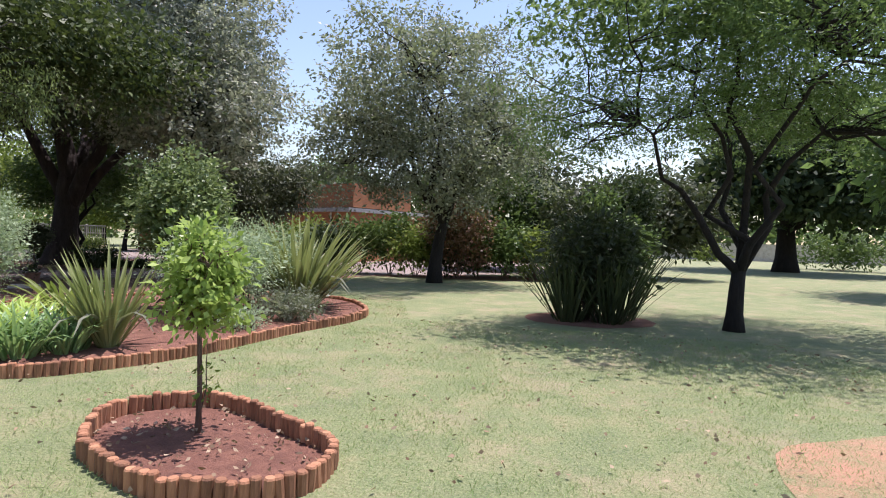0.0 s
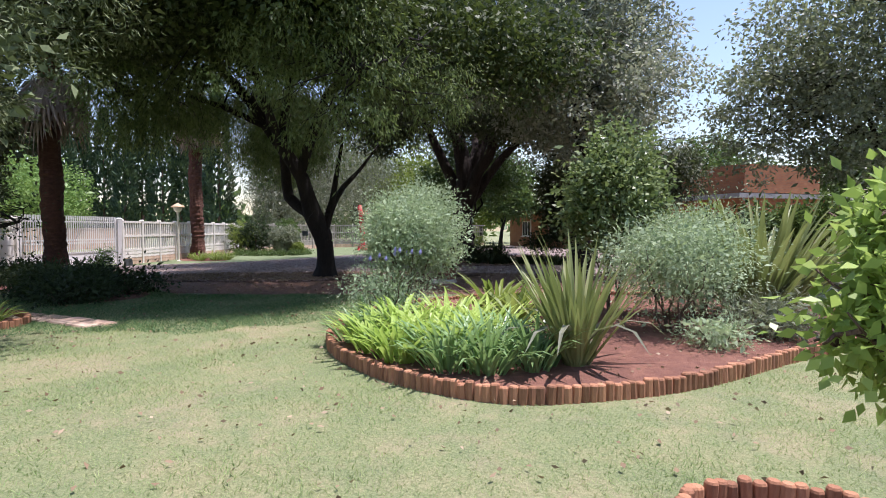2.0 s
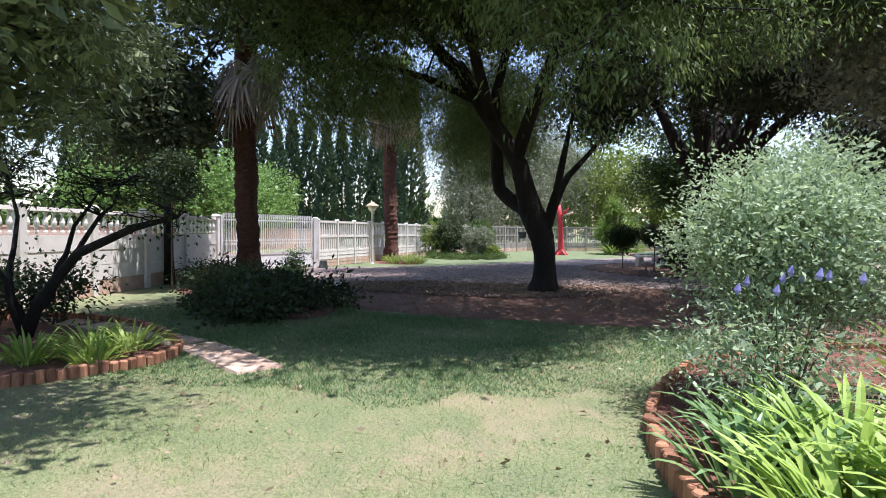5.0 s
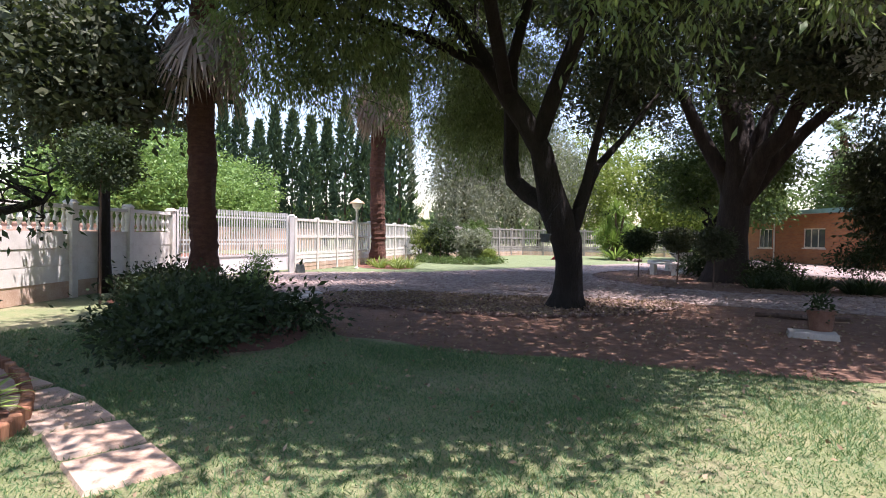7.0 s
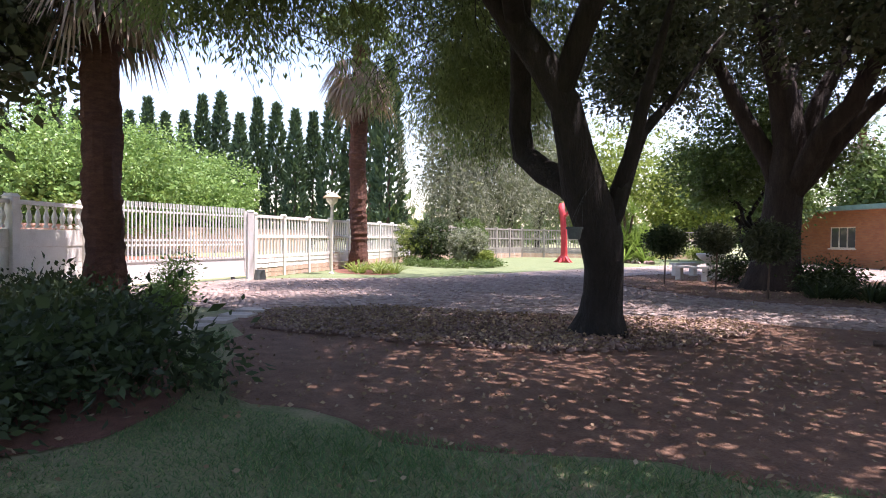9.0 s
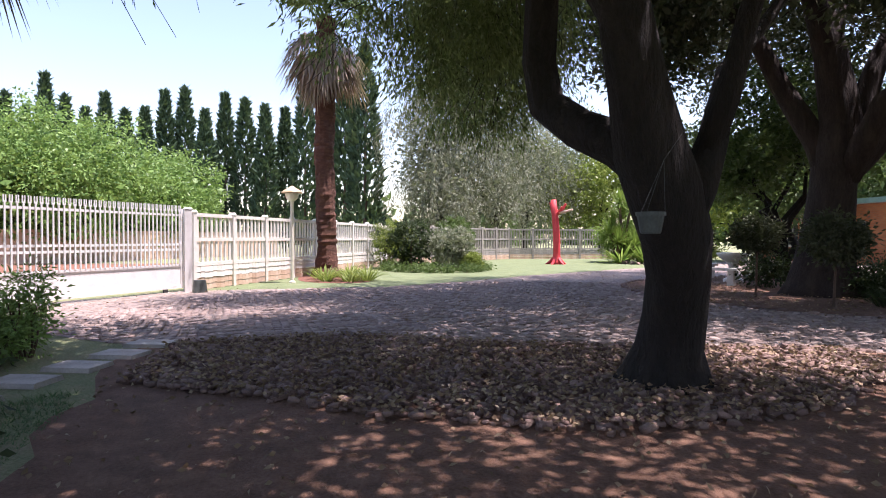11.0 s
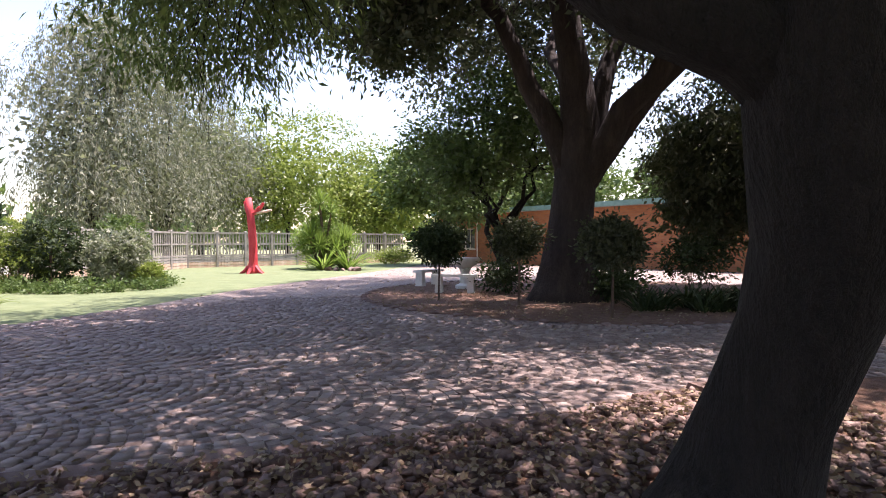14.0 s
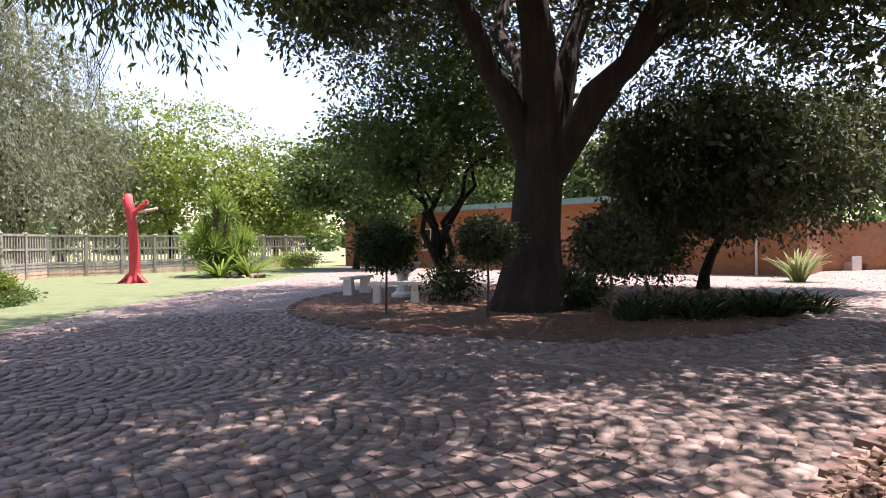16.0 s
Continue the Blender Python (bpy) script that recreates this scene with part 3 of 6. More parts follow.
def slat_fence(name, runs, label):
    """Precast fence: posts, two rows of upright slats between rails, rippled planks below."""
    f = thing(name, (0, 0, 0), label, "fence", "", "structure")
    for a, b, count, low in runs:
        bays, w = along(a, b, count)
        post = Shape().box(-0.06, -0.07, 0, 0.06, 0.07, 1.93).box(-0.075, -0.085, 1.93, 0.075, 0.085, 1.99, 0.03).mesh("post", WHITE_CONCRETE if low else SHADED_CONCRETE)
        rail = Shape().box(0.06, -0.04, 0, w - 0.06, 0.04, 0.09).mesh("rail", WHITE_CONCRETE if low else SHADED_CONCRETE)
        slat = Shape().box(-0.035, -0.022, 0, 0.035, 0.022, 0.52, 0.004).mesh("slat", WHITE_CONCRETE if low else SHADED_CONCRETE)
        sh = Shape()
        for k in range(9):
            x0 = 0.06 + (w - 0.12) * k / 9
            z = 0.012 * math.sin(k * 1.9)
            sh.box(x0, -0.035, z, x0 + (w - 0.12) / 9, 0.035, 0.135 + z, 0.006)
        plank = sh.mesh("plank", WHITE_CONCRETE if low else SHADED_CONCRETE)
        plank_low = sh.mesh("plank", DUSTY_CONCRETE)
        for p, yaw in bays:
            m = pose(p.x, p.y, 0, 0, 0, yaw)
            ob = part("post", post, None, f)
            ob.matrix_basis = m
            for z in (0.62, 1.24, 1.85):
                ob = part("rail", rail, None, f)
                ob.matrix_basis = m @ pose(0, 0, z - 0.02)
            for z in (0.695, 1.315):
                for k in range(8):
                    ob = part("slat", slat, None, f)
                    ob.matrix_basis = m @ pose(0.06 + (w - 0.12) * (k + 0.5) / 8, 0, z)
            for k in range(4):
                ob = part("plank", plank_low if k < 2 else plank, None, f)
                ob.matrix_basis = m @ pose(0, random.uniform(-0.01, 0.01), 0.01 + 0.148 * k)
    return f


slat_fence("wall_gate_side", [((-29.95, 13.0), (-39.3, 24.0), 9, True)], "white precast concrete fence with upright slats and rippled planks")
slat_fence("wall_far_side", [((-39.3, 24.0), (-42.6, 34.5), 7, False), ((-42.6, 34.5), (-35.9, 46.8), 9, False)], "weathered precast concrete slat fence, its grey deepened for tree shade")

wall = thing("wall_street", (0, 0, 0), "white precast panel wall with a baluster row on top, mud-splashed below", "wall", "", "structure")
bays, w = along((-27.2, 8.6), (-10.2, -3.0), 10)
post_me = Shape().box(-0.09, -0.1, 0, 0.09, 0.1, 1.95).box(-0.11, -0.12, 1.95, 0.11, 0.12, 2.02, 0.05).mesh("post", WHITE_CONCRETE)
panel_me = Shape().box(0.09, -0.035, 0, w - 0.09, 0.035, 0.335, 0.008).mesh("panel", WHITE_CONCRETE)
panel_low = Shape().box(0.09, -0.035, 0, w - 0.09, 0.035, 0.335, 0.008).mesh("panel", DUSTY_CONCRETE)
cap_me = Shape().box(0.09, -0.06, 0, w - 0.09, 0.06, 0.08, 0.01).mesh("rail", WHITE_CONCRETE)
bal_me = Shape().lathe([(0.045, 0), (0.045, 0.04), (0.025, 0.07), (0.05, 0.17), (0.055, 0.22), (0.03, 0.32), (0.022, 0.36), (0.045, 0.4), (0.045, 0.43)], 8).mesh("baluster", WHITE_CONCRETE)
for p, yaw in bays:
    m = pose(p.x, p.y, 0, 0, 0, yaw)
    part("post", post_me, None, wall).matrix_basis = m
    for k in range(4):
        part("panel", panel_low if k == 0 else panel_me, None, wall).matrix_basis = m @ pose(0, 0.004 * (k % 2), 0.01 + 0.34 * k)
    part("rail", cap_me, None, wall).matrix_basis = m @ pose(0, 0, 1.83)
    for k in range(8):
        part("baluster", bal_me, None, wall).matrix_basis = m @ pose(0.09 + (w - 0.18) * (k + 0.5) / 8, 0, 1.39)


def sliding_gate():
    a, b = Vector((-27.25, 8.75)), Vector((-29.8, 12.72))
    d = b - a
    L = d.length
    g = thing("sliding_gate", (a.x, a.y, 0), "white steel sliding gate with pointed pickets, closed", "gate", "", "", math.degrees(math.atan2(d.y, d.x)))
    for z, h in ((0.1, 0.07), (0.62, 0.05), (1.0, 0.05), (1.12, 0.05), (1.82, 0.05)):
        part("rail", Shape().box(0.0, -0.025, z, L, 0.025, z + h), WHITE_METAL, g)
    part("kick_plate", Shape().box(0.03, -0.008, 0.17, L - 0.03, 0.008, 0.62), WHITE_METAL, g, "solid white sheet")
    for x in (0.0, L - 0.06):
        part("stile", Shape().box(x, -0.035, 0.1, x + 0.06, 0.035, 2.0), WHITE_METAL, g)
    bar = Shape().box(-0.013, -0.013, 0.67, 0.013, 0.013, 1.95).box(-0.03, -0.01, 1.93, 0.03, 0.01, 1.96).box(-0.03, -0.01, 1.96, -0.012, 0.01, 2.07).box(0.012, -0.01, 1.96, 0.03, 0.01, 2.07).mesh("picket", WHITE_METAL)
    k = int(L / 0.105)
    for i in range(1, k):
        part("picket", bar, None, g).matrix_basis = pose(L * i / k, -0.034, 0)
    for x in (0.5, L - 0.5):
        part("wheel", Shape().tube([(x, -0.02, 0.06), (x, 0.02, 0.06)], [0.06, 0.06], 12), LEAD, g)
    part("track", Shape().box(-0.2, -0.03, 0.0, L, 0.03, 0.02), GREY_CONCRETE, g)
    p = thing("gate_pillar", (b.x + 0.02, b.y + 0.12, 0), "white steel gate pillar beside the sliding gate", "post")
    part("column", Shape().box(-0.09, -0.08, 0, 0.09, 0.08, 2.0).box(-0.1, -0.09, 2.0, 0.1, 0.09, 2.04, 0.03), WHITE_METAL, p)
    m = thing("gate_motor", (b.x + 0.45, b.y + 0.3, 0.0), "small dark gate motor box on the paving", "motor")
    part("housing", Shape().box(-0.12, -0.15, 0, 0.12, 0.15, 0.3, 0.03), POT_GREY, m)


sliding_gate()
across = thing("wall_across_street", (-42, -2.6, 0), "low pinkish rough wall across the street", "wall", "", "structure", math.degrees(math.atan2(28.1, -18)))
part("leaf", Shape().box(0, 0, 0, 33.4, 0.22, 1.62).box(0, -0.04, 1.62, 33.4, 0.26, 1.72), DUSTY_CONCRETE, across)


def lamp_post():
    t = thing("garden_lamp", (-31.0, 15.9, 0), "slim cream lamp post with a mushroom hood and opal globe", "lamp")
    part("pole", Shape().lathe([(0.09, 0), (0.09, 0.04), (0.05, 0.08), (0.048, 2.3), (0.06, 2.32), (0.06, 2.38)], 12), CREAM, t)
    part("globe", Shape().lathe([(0.09, 2.38), (0.17, 2.46), (0.2, 2.56), (0.2, 2.6)], 14), LAMP_GLASS, t, "", True)
    part("hood", Shape().lathe([(0.31, 2.6), (0.3, 2.63), (0.2, 2.7), (0.08, 2.77), (0.03, 2.81)], 16), OCHRE, t, "", True)


lamp_post()

# ---- house ----
A, B = Vector((-33.8, 48.0)), Vector((-11.3, 36.3))
hd = B - A
HL = hd.length
HYAW = math.degrees(math.atan2(hd.y, hd.x))
house = thing("brick_house", (A.x, A.y, 0), "long single-storey red face-brick house with a teal fascia", "house", "", "", HYAW)


def wall_with_holes(length, height, holes, thick=0.24, x0=0.0):
    """A wall along x, pierced by holes (x0, z0, x1, z1)."""
    s = Shape()
    xs = sorted({x0, x0 + length, *[h[0] for h in holes], *[h[2] for h in holes]})
    zs = sorted({0.0, height, *[h[1] for h in holes], *[h[3] for h in holes]})
    for xa, xb in zip(xs, xs[1:]):
        for za, zb in zip(zs, zs[1:]):
            if not any(h[0] <= xa and xb <= h[2] and h[1] <= za and zb <= h[3] for h in holes):
                s.box(xa, 0, za, xb, thick, zb)
    return s


WINDOWS = [(6.6, 1.0, 8.4, 2.2), (13.2, 1.0, 15.0, 2.2), (2.2, 0.9, 3.6, 2.2)]
part("wall", wall_with_holes(HL, 3.1, WINDOWS), BRICK, house)
part("wall", Shape().box(0, 0.24, 0, 0.24, 8, 3.1).box(HL - 0.24, 0.24, 0, HL, 8, 3.1).box(0.24, 7.76, 0, HL - 0.24, 8, 3.1), BRICK, house)
part("upper_wall", Shape().box(HL - 5.2, 0.3, 3.4, HL - 0.1, 6, 4.9), BRICK, house, "taller red-brick block")
part("fascia", Shape().box(-0.35, -0.42, 3.1, HL - 5.25, -0.38, 3.36), TEAL, house, "teal-painted fascia board")
part("roof", Shape().box(-0.35, -0.38, 3.1, HL + 0.2, 8.3, 3.34), ROOF, house)
for x0, z0, x1, z1 in WINDOWS:
    win = part("window", Shape().box(x0, 0.08, z0, x1, 0.1, z1), glass, house, "dark window in a cream frame")
    fr = Shape()
    for k in range(4):
        x = x0 + (x1 - x0 - 0.05) * k / 3
        fr.box(x, 0.04, z0, x + 0.05, 0.075, z1)
    fr.box(x0, 0.035, z0, x1, 0.078, z0 + 0.06).box(x0, 0.035, z1 - 0.06, x1, 0.078, z1)
    part("frame", fr, CREAM, win)
    part("sill", Shape().box(x0 - 0.08, -0.06, z0 - 0.07, x1 + 0.08, 0.07, z0 - 0.003), CREAM, win)
for x in (3.9, HL - 1.65):
    part("downpipe", Shape().tube([(x, -0.07, 0.0), (x, -0.07, 3.1)], [0.045, 0.045], 8), CREAM, house, "cream downpipe")

yard = thing("wall_yard", (B.x + 1.2, B.y + 3.4, 0), "red-brick yard wall at the end of the driveway", "wall", "", "structure", 27)
part("leaf", Shape().box(0, 0, 0, 22, 0.24, 2.0).box(-0.02, -0.03, 2.0, 22.02, 0.27, 2.08), BRICK, yard)
part("pier", Shape().box(-0.3, -0.06, 0, 0.0, 0.3, 2.25), BRICK, yard)

# ---- trees ----
def limb(a, b, r0, r1, sag=0.12, k=6):
    return bent(a, b, sag, k), tapered(k + 1, r0, r1)


def big_tree():
    trunk = ([(0, 0, -0.1), (0.02, 0, 0.25), (0.06, 0, 0.8), (0.12, 0.0, 1.6), (0.2, 0, 2.5), (0.3, 0.0, 3.3), (0.33, 0, 4.0), (0.2, -0.3, 5.4), (-0.1, -0.8, 7.5), (-0.5, -1.2, 10.5)],
             [0.92, 0.74, 0.6, 0.5, 0.46, 0.5, 0.42, 0.32, 0.25, 0.1])
    limbs = []
    for end, r in (((-3.0, -1.5, 9.0), 0.33), ((1.3, 1.5, 10.5), 0.34), ((4.6, -0.8, 8.5), 0.34), ((-1.5, 4.0, 9.5), 0.28), ((5.2, 2.5, 8.0), 0.25)):
        root = (0.25 + end[0] * 0.03, end[1] * 0.03, 2.7)
        mid = (0.3 + end[0] * 0.42, end[1] * 0.4, 5.4)
        pts = bent(root, mid, 0.08, 4) + bent(mid, end, 0.12, 4)[1:]
        limbs.append((pts, tapered(len(pts), r, 0.1)))
    blobs = [(0.2, 0, 12.0, 6.0, 7.4, 4.2), (0.6, -3.6, 8.2, 3.8, 2.8, 2.6), (4.4, -2.4, 9.0, 3.0, 3.2, 3.2), (4.2, 3.6, 9, 3.4, 3.6, 3.6),
             # West blobs over ten metres up are out of view, added for drive shade.
             (-4, 5, 9.4, 4.2, 4.2, 3.6), (-1, 6.5, 9.5, 4.2, 4.0, 3.6), (6.8, 0.5, 6.2, 2.3, 2.8, 2.4), (-3.4, -2.4, 7.2, 2.4, 2.6, 2.0), (-3.6, -4.8, 10.5, 3.6, 2.6, 2.0), (-0.8, -5.0, 9.2, 3.4, 2.4, 1.8), (-4.6, -0.5, 11.5, 3.0, 3.4, 1.5), (2.6, -2.2, 6.2, 2.0, 2.0, 1.2), (-3.6, -1.4, 6.7, 2.2, 2.0, 1.6), (4.2, -0.8, 6.3, 2.6, 2.2, 1.5), (6.6, -1.4, 7.0, 2.4, 2.2, 1.6), (-3.3, -1.6, 6.9, 1.8, 1.6, 1.2), (-3.0, -1.2, 7.4, 1.8, 1.6, 1.2), (4.4, -0.9, 6.4, 2.0, 1.8, 1.2), (3.6, -1.4, 7.0, 2.0, 1.8, 1.2)]
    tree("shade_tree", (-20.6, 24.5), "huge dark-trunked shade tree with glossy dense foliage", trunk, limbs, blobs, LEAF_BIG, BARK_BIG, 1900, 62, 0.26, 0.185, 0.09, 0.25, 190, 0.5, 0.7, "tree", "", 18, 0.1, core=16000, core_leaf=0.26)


def thorn_tree():
    trunk = ([(0, 0, -0.1), (0.02, 0.0, 0.08), (0.06, -0.02, 0.3), (0.14, -0.08, 0.6), (0.25, -0.2, 0.95), (0.33, -0.35, 1.3), (0.31, -0.5, 1.65), (0.26, -0.65, 2.0), (0.28, -0.82, 2.45), (0.3, -1.02, 3.0), (0.14, -1.25, 3.5), (-0.1, -1.5, 4.0), (-0.65, -2.1, 5.2), (-1.5, -3.0, 6.6), (-2.5, -3.9, 7.6)],
             [0.5, 0.385, 0.3, 0.262, 0.25, 0.275, 0.3, 0.285, 0.225, 0.2, 0.19, 0.18, 0.145, 0.1, 0.05])
    fork = (0.3, -0.58, 1.8)
    limbs = [([fork, (0.02, -0.68, 2.06), (-0.36, -0.76, 2.25), (-0.68, -0.82, 2.5), (-0.74, -0.86, 2.9), (-0.56, -1.0, 3.4), (-0.3, -1.25, 3.9), (-0.1, -1.4, 4.6), (0.2, -1.2, 6.0), (0.6, -0.6, 7.4)], [0.2, 0.19, 0.175, 0.165, 0.155, 0.145, 0.13, 0.11, 0.08, 0.04]),
             ([(0.3, -1.1, 3.15), (0.62, -1.0, 4.0), (1.1, -0.7, 5.4), (2.0, 0.4, 6.8), (2.4, 1.2, 7.6)], [0.16, 0.15, 0.13, 0.1, 0.04]),
             ([(0.38, -0.4, 1.35), (0.5, -0.3, 1.7), (0.54, -0.2, 2.05), (0.42, 0.15, 2.5), (0.2, 0.6, 2.85), (0.25, 1.2, 3.4), (0.6, 1.9, 4.4)], [0.15, 0.135, 0.12, 0.1, 0.085, 0.06, 0.02]),
             ([(0.5, -0.24, 1.95), (0.66, -0.2, 2.4), (0.82, -0.2, 3.0), (1.3, -0.3, 4.2)], [0.11, 0.095, 0.08, 0.03]),
             ([(-0.1, -1.5, 4.0), (1.0, -2.8, 5.2), (2.2, -4.3, 6.4)], [0.14, 0.11, 0.04]),
             ([(1.6, -3.5, 5.8), (3.2, -3.9, 6.0), (4.8, -4.0, 5.6), (6.0, -3.8, 4.6)], [0.08, 0.06, 0.04, 0.015]),
             ([(-0.3, -1.7, 4.45), (-0.75, -2.9, 4.95), (-1.1, -4.0, 5.2), (-1.9, -5.2, 5.2)], [0.1, 0.075, 0.055, 0.02]),
             ([(-0.65, -2.1, 5.2), (-2.2, -1.0, 5.9), (-4.2, 0.8, 6.2), (-5.2, 2.0, 6.0), (-6.2, 3.4, 5.4)], [0.12, 0.09, 0.06, 0.04, 0.015])]
    # Many high blobs here are out of view, added to cast ground shade.
    dense = [(0.4, -2.6, 8.0, 4.2, 4.0, 1.8), (2.3, -4.4, 6.5, 3.6, 3.2, 1.4), (4.4, -1.0, 6.5, 2.5, 2.8, 1.6), (4.8, -3.8, 6.0, 2.4, 2.4, 1.2), (4.9, -4.7, 6.3, 2.4, 2.3, 1.2), (1.5, -7.0, 6.8, 3.0, 2.4, 1.3), (1.4, -8.0, 5.7, 1.8, 1.6, 1.0), (-1.2, 0.0, 8.0, 3.2, 2.6, 1.3),
             (-0.5, -5.6, 6.2, 2.6, 2.0, 1.2), (6.0, 1.6, 6.2, 2.2, 2.6, 1.4), (-2.2, -1.6, 8.9, 4.0, 3.4, 1.1), (3.4, -5.4, 7.6, 3.2, 2.4, 1.0), (0.6, -4.6, 7.4, 3.4, 2.4, 1.0), (4.2, -4.7, 8.2, 2.5, 2.5, 1.0), (-0.5, 2.7, 9.0, 2.2, 2.2, 0.8), (1.6, 1.2, 7.6, 2.0, 1.8, 0.9),
             (-7.4, 0.6, 9.0, 2.2, 2.2, 0.8), (-6.8, 3.0, 9.0, 2.2, 2.4, 0.8), (3.6, 1.6, 7.2, 2.2, 2.0, 0.9)]
    airy = [(-3.9, -0.6, 5.1, 1.8, 1.7, 1.3), (-4.2, 0.9, 5.9, 2.0, 1.8, 1.3), (-4.6, 2.2, 4.9, 1.4, 1.4, 1.1), (-5.6, 3.0, 5.6, 1.5, 1.4, 1.0), (-6.4, 3.7, 5.0, 1.4, 1.4, 1.0), (-6.0, 2.2, 5.7, 1.4, 1.4, 1.0), (-3.4, 1.6, 5.6, 1.4, 1.3, 1.0), (5.6, -1.4, 4.6, 1.4, 1.4, 0.7),
            (-1.2, -4.2, 4.9, 2.2, 1.7, 1.0), (-2.6, -3.4, 5.0, 1.8, 1.6, 1.0), (-0.4, -5.4, 5.0, 2.0, 1.4, 0.9), (-1.6, -5.0, 4.3, 1.4, 1.2, 0.7),
            (-4.8, 1.4, 4.3, 1.7, 1.5, 1.2), (-5.6, 2.8, 4.4, 1.5, 1.5, 1.2), (-3.8, 0.6, 4.7, 1.3, 1.2, 1.0),
            (5.4, -3.9, 4.2, 1.2, 1.4, 1.3), (5.5, -3.4, 5.2, 1.3, 1.5, 1.0), (4.9, -4.6, 5.0, 1.4, 1.3, 1.0)]
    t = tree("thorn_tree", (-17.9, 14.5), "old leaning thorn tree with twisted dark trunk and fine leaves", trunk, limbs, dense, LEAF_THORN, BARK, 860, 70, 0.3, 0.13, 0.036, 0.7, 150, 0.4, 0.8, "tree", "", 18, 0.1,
         core=88000, core_leaf=0.19, core_blobs=[(*b[:3], b[3] * 1.14, b[4] * 1.14, b[5] * 1.1) for b in dense])
    p, w, mids = spray(airy, 1300, 64, 0.19, 0.3, 1.0, 0.9)
    fine = part("drooping_foliage", leaf_soup("drooping_foliage", p, w, 0.115, 0.03, LEAF_DROOP_LIT), None, t, "fine drooping leaflets, lightened to look sunlit")
    q, wq, _ = spray(airy, 800, 8, 0.3, 0.2, 0.6, 0.7)
    part("inner_foliage", leaf_soup("inner_foliage", q, wq, 0.16, 0.04, LEAF_DROOP_LIT), None, fine)
    s = Shape()
    ends = [Vector(q[0][-1]) for q in limbs] + [Vector(trunk[0][-1]), Vector((-2.2, -1.0, 5.9)), Vector((-4.2, 0.8, 6.2)), Vector((-5.2, 2.0, 6.0))]
    for i in range(0, len(mids), 9):
        m = Vector(mids[i])
        o = min(ends, key=lambda q: (q - m).length)
        line = bent(o, m, 0.2, 5)
        s.tube(line, tapered(6, 0.022, 0.006), 5)
        for k in range(3):
            s.tube(bent(line[3 + k % 3], m + Vector((random.uniform(-0.5, 0.5), random.uniform(-0.5, 0.5), -random.uniform(0.2, 0.9))), 0.2, 3), tapered(4, 0.007, 0.003), 4)
    part("branchwork", s, BARK, fine)


big_tree()
thorn_tree()


def weep(blobs, strands, per):
    """Points and ways of leaves on strands that hang from the upper crown."""
    b = np.array(blobs)[rng.integers(len(blobs), size=strands)]
    u = unit(rng.normal(size=(strands, 3)) + np.array([0, 0, 0.35]))
    top = b[:, :3] + u * b[:, 3:6] * rng.uniform(0.75, 1.05, (strands, 1))
    drop = rng.uniform(1.4, 3.8, (strands, 1))
    k = np.tile(np.linspace(0, 1, per), strands)[:, None]
    o, d, out = np.repeat(top, per, 0), np.repeat(drop, per, 0), np.repeat(u, per, 0)
    p = o + out * np.array([0.6, 0.6, 0]) * k - np.array([0, 0, 1]) * d * k ** 1.15 + rng.normal(size=o.shape) * 0.07
    w = unit(np.array([0, 0, -1.0]) + rng.normal(size=o.shape) * 0.35 + out * 0.2)
    return p[p[:, 2] > 0.6], w[p[:, 2] > 0.6]


def simple_tree(name, at, label, h0, blobs, leaf, r=0.2, lean=(0, 0), forks=4, bark=None, spread_to=0.6, **kw):
    trunk = ([(0, 0, -0.05), (lean[0] * 0.1, lean[1] * 0.1, h0 * 0.3), (lean[0] * 0.5, lean[1] * 0.5, h0 * 0.7), (lean[0], lean[1], h0)], [r * 1.35, r, r * 0.85, r * 0.8])
    limbs = []
    for b in (blobs * 3)[:forks]:
        limbs.append(limb((lean[0], lean[1], h0 * 0.97), (lean[0] + (b[0] - lean[0]) * spread_to, lean[1] + (b[1] - lean[1]) * spread_to, b[2]), r * 0.6, r * 0.12, 0.15))
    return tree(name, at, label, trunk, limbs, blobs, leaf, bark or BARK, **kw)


simple_tree("olive_grey_tree", (-4.0, 22.6), "broad grey-green tree with a leaning trunk on the lawn", 2.2,
            [(0, 0, 6.8, 3.7, 3.7, 3.2), (-2.2, -0.5, 4.6, 2.4, 2.4, 2.2), (2.2, -0.6, 4.6, 2.3, 2.3, 2.1), (0.4, -1.5, 4.0, 2.4, 2.0, 1.9), (2.4, 0.8, 6.4, 2, 2, 2), (-3.1, -0.3, 5.4, 1.9, 2, 1.9), (-0.6, -3.4, 6.8, 2.8, 2.5, 1.4)], LEAF_GREY, 0.24, (0.3, 0.0), 7,
            sprays=560, per=76, spread=0.24, length=0.14, width=0.075, twigs=140, shell=0.3, core=4200, core_leaf=0.2)
